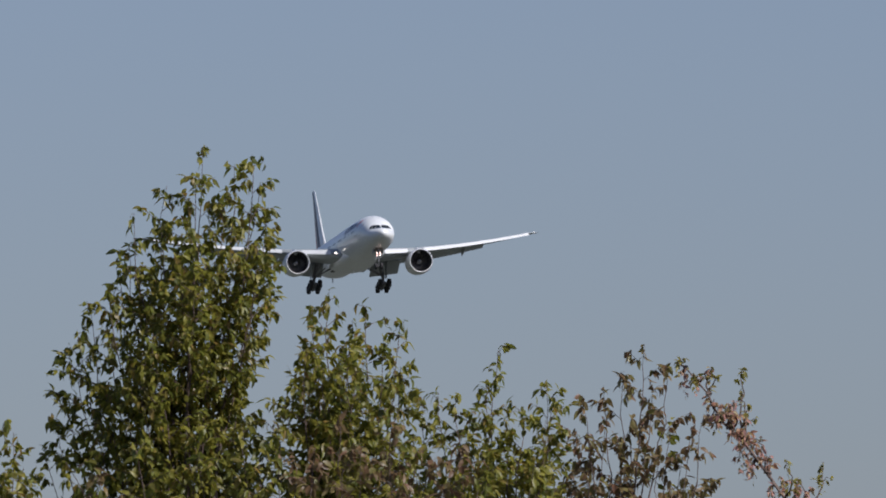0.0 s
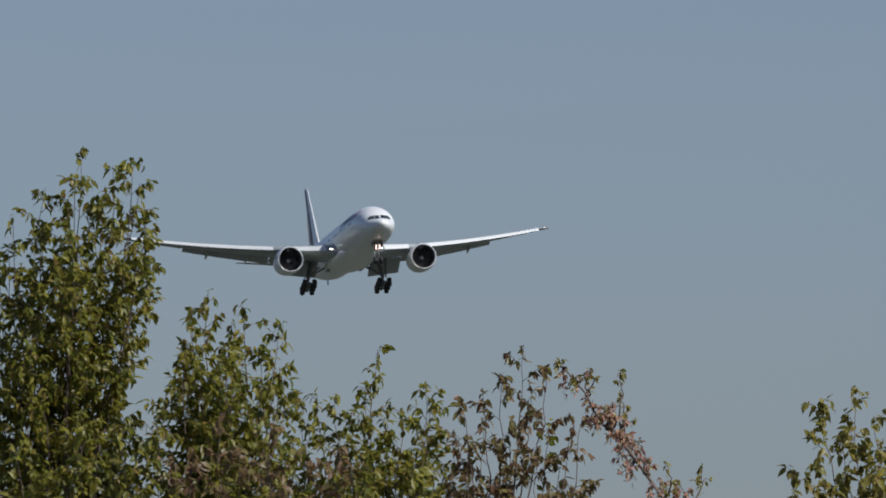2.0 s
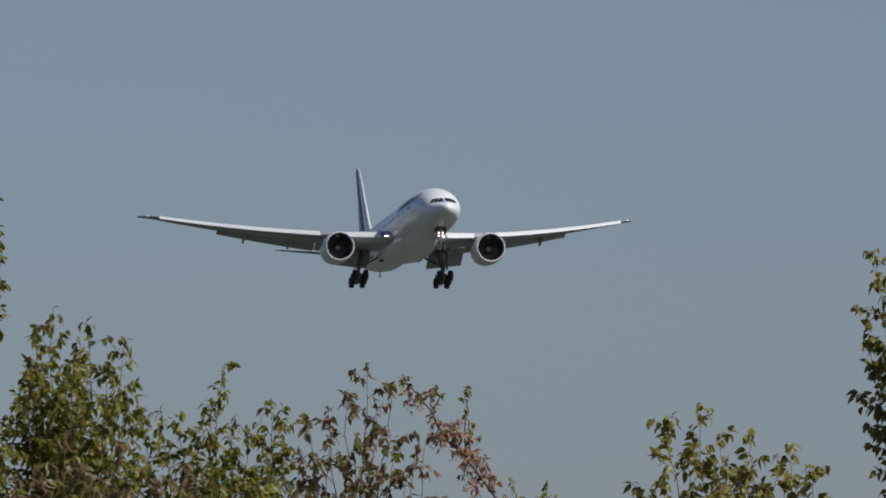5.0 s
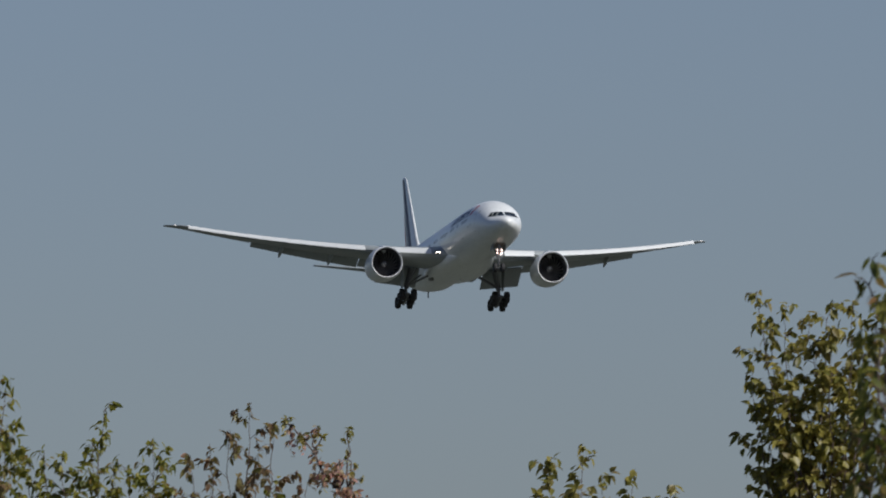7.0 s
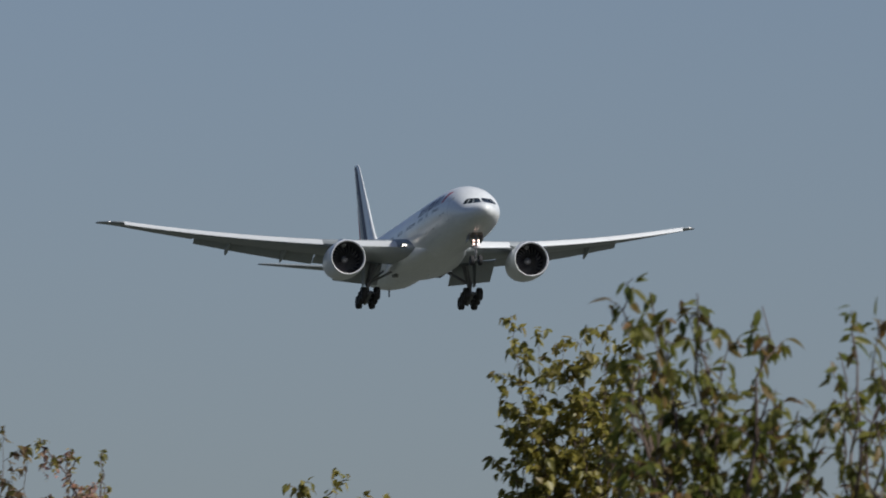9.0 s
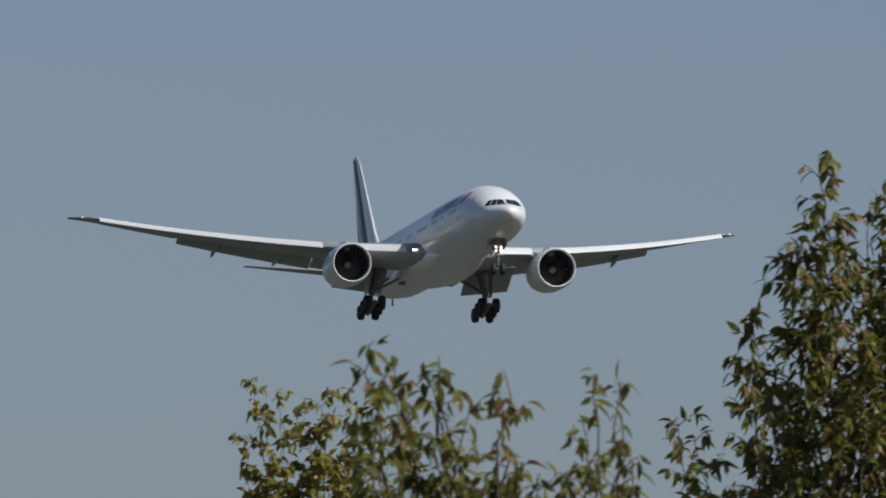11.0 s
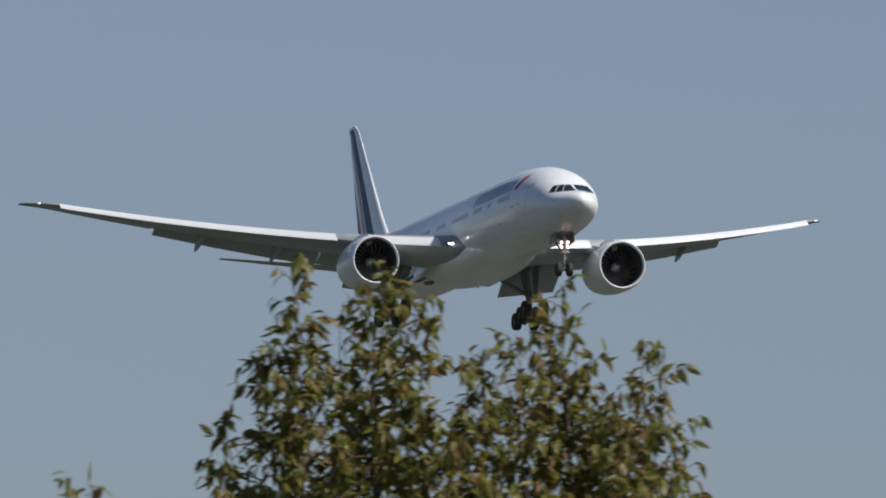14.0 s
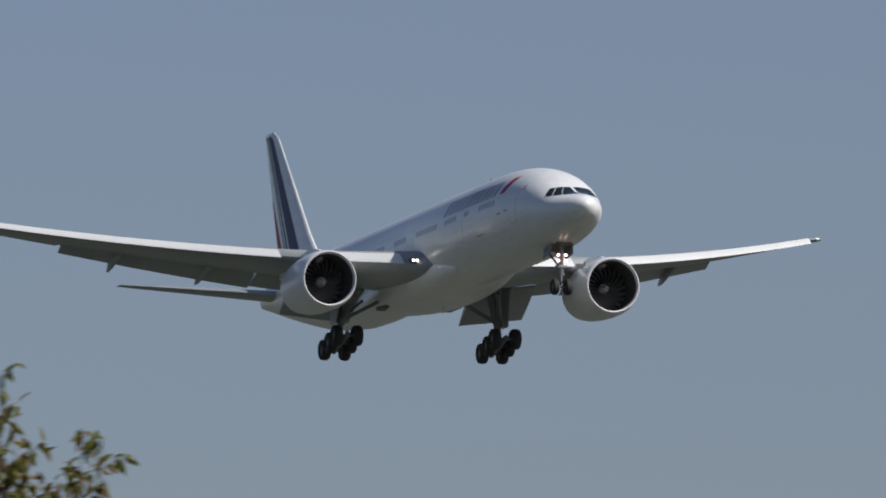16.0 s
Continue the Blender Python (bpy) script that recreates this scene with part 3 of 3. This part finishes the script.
    # closed slab just below the skin; dark colour replaces the open bay's shade
    part("nose_bay", loft([[at(s, 0.5, -2.3), at(s, 0.5, z), at(s, -0.5, z), at(s, -0.5, -2.3)] for s, z in ((4.9, -2.70), (5.6, -2.78), (6.4, -2.87), (7.5, -2.96))]), BAY, plane, smooth=False)
    for side in (1, -1):
        part("nose_gear_door", loft([[at(s, side * (0.62 + dx + (0.12 if z < -3 else 0)), z) for s, z in ((5.3, -2.6), (7.2, -2.85), (7.1, -3.5), (5.5, -3.3))] for dx in (0.0, 0.05)]), GEAR, leg, smooth=False)
        for z in (-3.42, -3.78):
            part("taxi_light", ellipsoid(at(5.48, side * 0.25, z), 0.095, 0.06, 0.095), LAMP_WARM, leg, "lit nose gear landing light")
    return plane


FANS = []
airliner = build_airliner()


# ---- trees ----
def mesh_from(name, verts, quads, mat, parent, label=""):
    me = bpy.data.meshes.new(name)
    me.vertices.add(len(verts))
    me.vertices.foreach_set("co", np.asarray(verts, np.float32).ravel())
    quads = np.asarray(quads, np.int32)
    me.loops.add(quads.size)
    me.loops.foreach_set("vertex_index", quads.ravel())
    me.polygons.add(len(quads))
    me.polygons.foreach_set("loop_start", np.arange(0, quads.size, 4, dtype=np.int32))
    me.update(calc_edges=True)
    me.validate()
    me.materials.append(mat)
    me.shade_smooth()
    ob = new(name, me)
    ob.parent = parent
    if label:
        tagged(ob, label)
    return ob


def unit(v):
    return v / np.maximum(np.linalg.norm(v, axis=-1, keepdims=True), 1e-6)


def leaf_blades(rng, at_, way, length, width):
    """Folded, drooping leaf blades: eight corners and six faces each."""
    n = len(at_)
    way = unit(way)
    side = unit(np.cross(way, rng.normal(size=(n, 3)) * 0.6 + np.array([0, 0, 1.0])))
    nrm = np.cross(side, way)
    L = (length * rng.uniform(0.6, 1.15, n))[:, None]
    Wd = (width * rng.uniform(0.7, 1.2, n))[:, None]
    curl = rng.uniform(0.08, 0.55, n)[:, None]
    fold = rng.uniform(0.1, 0.6, n)[:, None]
    rows = []
    for u, w in ((0.0, 0.06), (0.32, 0.5), (0.66, 0.40), (1.0, 0.02)):
        mid = at_ + way * L * u - nrm * (curl * L * u * u)
        rows.append(np.stack([mid + side * Wd * w + nrm * Wd * w * fold, mid, mid - side * Wd * w + nrm * Wd * w * fold], 1))
    V = np.stack(rows, 1).reshape(n, 12, 3)
    q = []
    for r in range(3):
        for c in range(2):
            a = r * 3 + c
            q.append((a, a + 1, a + 4, a + 3))
    Q = (np.arange(n)[:, None, None] * 12 + np.array(q)[None]).reshape(-1, 4)
    return V.reshape(-1, 3), Q


def tubes(segs, n=5):
    """Tapered bars from (p, q, r0, r1)."""
    V, Q = [], []
    for p, q, r0, r1 in segs:
        d = unit(q - p)
        s = unit(np.cross(d, np.array([0.3, 0.9, 0.2])))
        u = np.cross(s, d)
        b = len(V)
        for c, r in ((p, r0), (q, r1)):
            for k in range(n):
                a = 2 * math.pi * k / n
                V.append(c + s * r * math.cos(a) + u * r * math.sin(a))
        for k in range(n):
            Q.append((b + k, b + (k + 1) % n, b + n + (k + 1) % n, b + n + k))
    return np.array(V), Q


def shoot(rng, tree, root, tip, leaf, leaf_mat, size, density, reach, bare=0.0, slim=0.46, droop=1.15):
    """One leader: a rising branch with side twigs, and the leaves they carry."""
    root, tip = np.array(root, float), np.array(tip, float)
    ctrl = root * 0.45 + tip * 0.55 + np.array([(tip[0] - root[0]) * 0.22, (tip[1] - root[1]) * 0.2, -0.05 * (tip[2] - root[2])])
    ctrl += rng.normal(size=3) * 0.05
    length = np.linalg.norm(tip - root)
    us = np.linspace(0, 1, 9)
    pts = [(1 - u) ** 2 * root + 2 * u * (1 - u) * ctrl + u * u * tip + rng.normal(size=3) * 0.012 for u in us]
    segs = []
    rad = lambda u: size * (0.011 * (1 - u) + 0.003)
    for i in range(8):
        segs.append((pts[i], pts[i + 1], rad(us[i]), rad(us[i + 1])))
    at_, way = [], []
    n_br = max(4, int(length * 15 * density))
    turn = rng.uniform(0, 6.28)
    lead = unit(tip - root)
    for k in range(n_br):                      # side shoots, longest below, turning round the leader
        u = bare + (0.99 - bare) * ((k + rng.uniform(0, 1)) / n_br)
        turn += 2.4 + rng.uniform(-0.5, 0.5)
        if rng.uniform() < 0.12:
            continue
        i = min(7, int(u * 8))
        p = pts[i] + (pts[i + 1] - pts[i]) * (u * 8 - i)
        bl = reach * 2.0 * (0.26 + 0.80 * min(1.0, ((1 - u) * length + 0.05) / 0.65)) * rng.uniform(0.5, 1.2)
        d = unit(np.array([math.cos(turn), math.sin(turn), rng.uniform(0.1, 0.7)]) + lead * 0.45)
        mid, end = p + d * bl * 0.55 + rng.normal(size=3) * 0.01, p + d * bl + np.array([0, 0, -0.14 * bl])
        segs += [(p, mid, size * 0.0050, size * 0.0036), (mid, end, size * 0.0036, size * 0.002)]
        m = max(2, int(bl / (0.40 * leaf)))
        for j in range(m):                     # leaves in small whorls, thicker towards the shoot's end
            v = 0.12 + 0.88 * (j + rng.uniform(0.3, 1.0)) / m
            q = p + (mid - p) * min(1, v / 0.55) + (end - mid) * max(0, (v - 0.55) / 0.45)
            for _ in range(1 + int(rng.uniform() < 0.45 + 0.5 * v) + int(rng.uniform() < 0.35 * v)):
                at_.append(q + rng.normal(size=3) * 0.1 * leaf)
                way.append(unit(d * 0.6 + rng.normal(size=3) * 0.6) + np.array([0, 0, -droop * rng.uniform(0.15, 1.3)]))
    for j in range(6):                         # a tuft at the very tip
        at_.append(tip - np.array([0, 0, 0.02 * j]))
        way.append(unit(rng.normal(size=3) * np.array([1, 1, 0.5])) + np.array([0, 0, rng.uniform(-1.3, 0.1)]))
    V, Q = tubes(segs)
    branch = mesh_from("branch", V, Q, TWIG, tree)
    V, Q = leaf_blades(rng, np.array(at_), np.array(way), leaf, leaf * slim)
    mesh_from("foliage", V, Q, leaf_mat, branch)


def tree(label, seed, base, tips, leaf, leaf_mat, fill=10, density=1.0, reach=0.20, run=1.5, spread=0.55, low_top=6.0, mixed=None, mix=0.0, bare=0.05, slim=0.46, droop=1.15, depth=1.1, mixed_first=0, bough=(), category="tree", group=""):
    """A tree at base (x, y) whose leaders end at tips (x, z), with a trunk, limbs and a full crown below them.
    depth: how far below the tips the crown is filled. bough: an arching limb (x, z) from which the leaders grow instead."""
    rng = np.random.RandomState(seed)
    x0, y0 = base
    ob = new("tree")
    ob.location = (x0, y0, 0)
    tagged(ob, label, category, group)
    top = max(z for _, z in tips)
    fork = 0.28 * top
    # trunk
    pts, rr = [], []
    for i in range(9):
        u = i / 8
        pts.append((0.10 * math.sin(2.1 * u + seed), 0.10 * math.sin(1.7 * u + 2 * seed), u * (top - 2.2 * run)))
        rr.append(0.14 * (1 - 0.62 * u) + (0.07 if i == 0 else 0))
    part("trunk", pipe(pts, rr, 12), BARK, ob, "grey-brown bark trunk")
    crown = Vector(pts[-1])
    targets = [(x - x0, rng.uniform(-0.25, 0.25), z, 1.0) for x, z in tips]
    n_tip = len(targets)
    for _ in range(fill):
        x, _, z, _ = targets[rng.randint(n_tip)]
        targets.append((x + rng.uniform(-0.16, 0.16), rng.uniform(-spread, spread) * 1.5, z - rng.uniform(0.25, depth), 1.55))
    arch = [Vector((x - x0, 0.0, z)) for x, z in bough]
    if arch:
        part("bough", pipe([crown] + arch, [0.03] + [0.014 - 0.010 * i / len(arch) for i in range(len(arch))], 8), TWIG, ob)
        targets = targets[:n_tip]
        for _ in range(fill):
            i = rng.randint(len(arch) - 1)
            q = arch[i].lerp(arch[i + 1], rng.uniform())
            targets.append((q.x + rng.uniform(-0.12, 0.12), rng.uniform(-0.15, 0.15), q.z + rng.uniform(-0.06, 0.15), 1.0))
    for k, (x, d, z, dn) in enumerate(targets):
        mat = mixed if k < mixed_first or (mixed and rng.uniform() < mix) else leaf_mat
        if arch:
            near = min((arch[i].lerp(arch[i + 1], u / 8) for i in range(len(arch) - 1) for u in range(9)), key=lambda q: abs(q.x - x) * 1.5 + abs(q.z + 0.12 - z))
            shoot(rng, ob, near, (x, d, z), leaf, mat, 0.7, density, reach, bare, slim, droop)
            continue
        ln = run * rng.uniform(0.8, 1.15)
        root = (x * 0.48 + crown.x * 0.3, d * 0.45, z - ln)
        # limb from the trunk up to the leader
        j = max(1, min(7, int((0.35 + 0.5 * rng.uniform()) * 8)))
        p0 = Vector(pts[j])
        midp = p0.lerp(Vector(root), 0.5) + Vector((x * 0.12, d * 0.12, -0.15))
        part("limb", pipe([p0, midp, root], [0.03, 0.016, 0.010], 7), BARK, ob)
        shoot(rng, ob, root, (x, d, z), leaf, mat, 0.55, density * dn, reach, bare, slim, droop)
    # the lower crown
    for k in range(14):
        a = 2 * math.pi * (k + rng.uniform(0, 0.6)) / 14
        z = fork + (low_top - fork) * rng.uniform(0.25, 0.9)
        r = 1.7 * (1 - 0.45 * (z - fork) / (low_top - fork)) * rng.uniform(0.7, 1.0)
        tip = (r * math.cos(a), r * math.sin(a), z)
        root = (tip[0] * 0.25, tip[1] * 0.25, z - 1.1)
        j = max(1, min(7, int((z - 1.0) / max(0.1, top - 2.2 * run) * 8)))
        part("limb", pipe([Vector(pts[j]), root], [0.05, 0.025], 7), BARK, ob)
        shoot(rng, ob, root, tip, leaf * 1.25, leaf_mat, 1.0, 0.4, reach * 1.6, 0.1)
    return ob


PEAR = "slender pear tree with drooping green and yellowish leaves"
BRONZE = "pear tree with sparse bronze-red autumn leaves"
CHERRY = "cherry tree with green leaves turning bronze"
tree("tall pear tree with drooping green and yellowish leaves", 11, (-5.7, 90),
     [(-5.52, 9.07), (-5.15, 9.01), (-5.28, 8.97), (-5.57, 8.92), (-5.79, 8.79), (-5.62, 8.71), (-6.01, 8.6), (-5.83, 8.58), (-5.11, 8.83), (-5.07, 8.56), (-6.06, 8.4), (-5.37, 8.73), (-5.7, 8.43), (-5.22, 8.34), (-5.11, 8.22), (-6.12, 8.24), (-6.18, 8.1), (-5.88, 8.22), (-5.28, 8.02), (-6.32, 7.93), (-6.43, 7.78), (-5.73, 8.1), (-5.4, 7.88), (-6.47, 7.61), (-5.95, 7.86), (-5.44, 7.63), (-5.27, 7.35), (-6.5, 7.33), (-6.17, 7.7), (-6.57, 7.13), (-6.65, 6.88), (-5.62, 7.71)],
     0.078, LEAF_PEAR, fill=34, density=0.78, reach=0.165, depth=2.5, group="row of pear trees")
tree(PEAR, 12, (-7.3, 88), [(-6.78, 6.99), (-6.71, 6.92), (-6.65, 6.65), (-6.94, 7.1), (-7.18, 7.22), (-7.38, 7.03)], 0.074, LEAF_PEAR, fill=10, density=0.8, reach=0.18, group="row of pear trees")
tree(PEAR, 13, (-4.5, 90), [(-4.62, 8.07), (-4.73, 7.94), (-4.35, 7.95), (-4.12, 7.86), (-4.45, 7.87), (-4.74, 7.69), (-4.53, 7.67), (-4.23, 7.69), (-4.78, 7.53), (-4.83, 7.39), (-4.64, 7.49), (-4.4, 7.49), (-4.9, 7.22), (-4.19, 7.43)],
     0.078, LEAF_PEAR, fill=22, density=0.82, reach=0.165, depth=1.6, group="row of pear trees")
tree(PEAR, 14, (-3.6, 92), [(-3.48, 7.74), (-3.93, 7.47), (-4.02, 7.38), (-3.78, 7.43), (-3.55, 7.54), (-3.12, 7.56), (-3.07, 7.41), (-3.28, 7.34), (-3.4, 7.34), (-3.09, 7.23), (-3.67, 7.32), (-3.17, 7.05)],
     0.074, LEAF_PEAR, fill=18, density=0.82, reach=0.155, group="row of pear trees")
tree("low pear tree with bronze-brown leaves before the green ones", 15, (-4.4, 86), [(-3.95, 6.87), (-4.18, 6.66), (-4.49, 6.7), (-3.71, 6.62), (-5, 6.82), (-5.31, 6.66), (-3.33, 6.54), (-5.73, 6.7), (-2.98, 6.54), (-6.01, 6.55), (-4.76, 6.86), (-4.88, 6.7), (-3.81, 6.8), (-4.34, 6.91), (-4.65, 6.66), (-3.48, 6.7), (-6.2, 6.59)],
     0.082, LEAF_BRONZE, fill=10, density=0.7, reach=0.17, depth=0.8, mixed=LEAF_PEAR, mix=0.38, group="row of pear trees")
tree(BRONZE, 16, (-2.75, 100), [(-2.61, 8.33), (-2.79, 8.12), (-2.93, 8), (-3.09, 7.91), (-2.43, 8.17), (-3.14, 7.64), (-2.55, 8.02), (-3.18, 7.31), (-3.4, 7.39), (-2.39, 7.75), (-2.7, 7.75), (-2.48, 7.52), (-2.3, 7.47), (-2.93, 7.75), (-3.04, 7.5), (-2.68, 7.41), (-2.13, 7.78), (-2.23, 7.65), (-2.19, 7.54)],
     0.082, LEAF_BRONZE, fill=3, density=0.42, reach=0.17, run=1.3, spread=0.3, mixed=LEAF_PEAR, mix=0.1, group="row of pear trees")
tree("thin young tree with pinkish seed clusters and pale green leaves", 17, (-1.3, 98),
     [(-2.29, 8.06), (-2.03, 8.03), (-2.16, 7.94), (-1.44, 7.28), (-1.17, 7.29), (-1.79, 8.02), (-1.8, 7.8), (-2.06, 7.8), (-1.96, 7.65), (-1.88, 7.53), (-1.7, 7.46), (-1.74, 7.22), (-1.59, 7.31), (-1.35, 7.16)],
     0.056, LEAF_PINK, fill=22, density=0.75, reach=0.085, run=0.9, spread=0.25, mixed=LEAF_LIME, mixed_first=7, bough=[(-1.37, 6.87), (-1.55, 7.13), (-1.77, 7.43), (-1.96, 7.61), (-2.06, 7.82), (-2.23, 8.02)])
tree("maple tree with pale yellow-green leaves", 18, (0.4, 105), [(0.04, 8.34), (-0.25, 8.23), (0.47, 8.13), (0.21, 8.08), (0.8, 7.99), (-0.08, 7.92), (-0.47, 7.65), (0.3, 7.82), (0.68, 7.82), (-0.27, 7.73), (0.94, 7.82), (0.43, 7.85), (0.76, 7.8), (1.02, 7.78)],
     0.095, LEAF_LIME, fill=12, density=0.7, reach=0.15, low_top=6.2, slim=0.58)
tree("maple tree with yellow-green leaves and a broad top", 19, (2.1, 105), [(1.51, 9.6), (2.13, 9.55), (2.3, 9.52), (1.93, 9.41), (1.61, 9.39), (1.71, 9.49), (1.45, 8.99), (1.56, 8.74), (1.66, 8.49), (1.62, 8.18), (1.97, 9.18), (2.32, 9.23), (1.77, 9.18), (2.49, 9.42), (2.67, 9.23), (2.14, 8.95), (2.84, 9.18)],
     0.095, LEAF_LIME, fill=10, density=0.55, reach=0.15, depth=1.5, low_top=6.4, slim=0.58)
tree(CHERRY, 20, (1.12, 36), [(0.86, 4.43), (0.92, 4.43), (1.01, 4.41), (1.06, 4.4), (1.22, 4.35), (1.27, 4.14), (1.42, 4.05), (0.94, 4.28), (1.14, 4.28), (0.86, 4.31), (0.84, 4.2), (1.24, 4.27), (1.35, 4.09), (1.05, 4.27)],
     0.064, LEAF_CHERRY, fill=9, density=1.0, reach=0.11, run=0.75, spread=0.25, depth=0.7, low_top=2.7, slim=0.36, droop=1.25, group="cherry trees")
tree(CHERRY + " on a slender stem", 21, (1.58, 36), [(1.48, 4.36), (1.55, 4.32), (1.46, 4.25), (1.56, 4.2), (1.49, 4.14), (1.61, 4.09)], 0.062, LEAF_CHERRY, fill=0, density=0.75, reach=0.09, run=0.75, spread=0.2, low_top=2.7, slim=0.36, droop=1.25, group="cherry trees")
tree(CHERRY, 22, (3.65, 58), [(3.48, 7.09), (3.91, 7.03), (3.8, 6.95), (3.7, 6.87), (3.44, 6.87), (3.38, 6.68), (4.03, 6.89), (4.08, 6.65), (3.48, 6.49), (3.14, 6.33), (3.07, 6.14), (2.79, 5.85), (2.89, 5.77), (3.4, 6.37), (3.96, 6.54), (4.11, 6.28), (4.18, 6.02)],
     0.086, LEAF_CHERRY, fill=17, density=1.25, reach=0.15, run=1.2, spread=0.4, depth=1.3, low_top=4.9, slim=0.36, droop=1.25, group="cherry trees")
tree(CHERRY, 23, (4.8, 58), [(4.71, 6.96), (4.62, 6.9), (4.78, 6.77), (4.27, 6.63), (4.43, 6.66), (5.11, 6.68), (5.17, 6.61), (5.08, 6.52), (5.23, 6.32), (4.92, 6.44), (5.23, 6.11), (4.52, 6.73), (4.86, 6.63), (4.33, 6.5), (4.21, 6.38), (4.28, 6.21)],
     0.086, LEAF_CHERRY, fill=12, density=1.1, reach=0.145, run=1.2, spread=0.4, low_top=4.9, slim=0.36, droop=1.25, group="cherry trees")


# ---- what moves ----
def motions():
    walk(airliner, [
    (0, pose(-97.39, 1969.77, 149.49, 1.641, 1.513, -168.459)),
    (0.5, pose(-91.32, 1933.27, 146.89, 1.917, 1.858, -168.564)),
    (1, pose(-85.13, 1896.83, 144.26, 2.169, 2.662, -168.586)),
    (1.5, pose(-79.06, 1860.43, 141.79, 2.325, 2.799, -168.689)),
    (2, pose(-73.06, 1824.08, 139.17, 2.836, 1.971, -168.876)),
    (2.5, pose(-66.89, 1787.77, 136.69, 3.184, 0.226, -169.049)),
    (3, pose(-60.92, 1751.51, 134.52, 3.150, -0.680, -169.170)),
    (3.5, pose(-54.81, 1715.30, 132.45, 3.057, -0.350, -169.325)),
    (4, pose(-48.84, 1679.13, 130.47, 2.991, 0.238, -169.172)),
    (6.5, pose(-19.77, 1499.01, 120.36, 2.431, -0.639, -169.501)),
    (7, pose(-13.93, 1463.13, 118.15, 2.488, -0.897, -169.485)),
    (7.5, pose(-7.99, 1427.29, 115.90, 2.625, -1.149, -169.412)),
    (8, pose(-2.11, 1391.50, 113.92, 2.637, -1.552, -169.453)),
    (8.5, pose(3.62, 1355.76, 111.90, 2.754, -0.756, -169.403)),
    (9, pose(9.77, 1320.06, 110.10, 2.794, 0.445, -169.388)),
    (11.5, pose(40.17, 1142.28, 102.71, 1.610, -0.876, -169.698)),
    (12, pose(46.35, 1106.87, 101.49, 0.979, -1.432, -169.526)),
    (12.5, pose(52.66, 1071.50, 100.04, 0.657, -1.176, -169.627)),
    (13, pose(59.06, 1036.17, 98.45, 0.531, 0.143, -169.629)),
    (13.5, pose(65.35, 1000.90, 96.47, 0.730, 0.612, -169.717)),
    (14, pose(71.51, 965.67, 94.39, 1.116, 0.095, -169.644)),
    (14.5, pose(77.59, 930.49, 92.32, 1.304, 0.167, -169.718)),
    (15, pose(83.67, 895.36, 90.24, 1.415, 0.267, -169.585)),
    (15.5, pose(89.62, 860.27, 88.15, 1.530, 0.551, -169.450)),
    (16, pose(95.90, 825.23, 86.11, 1.618, 0.408, -169.373)),
    ])
    for fan, x, y, z in FANS:
        walk(fan, [(0.8 * k, pose(x, y, z, 0, 47.0 * k, 0)) for k in range(21)])


motions()
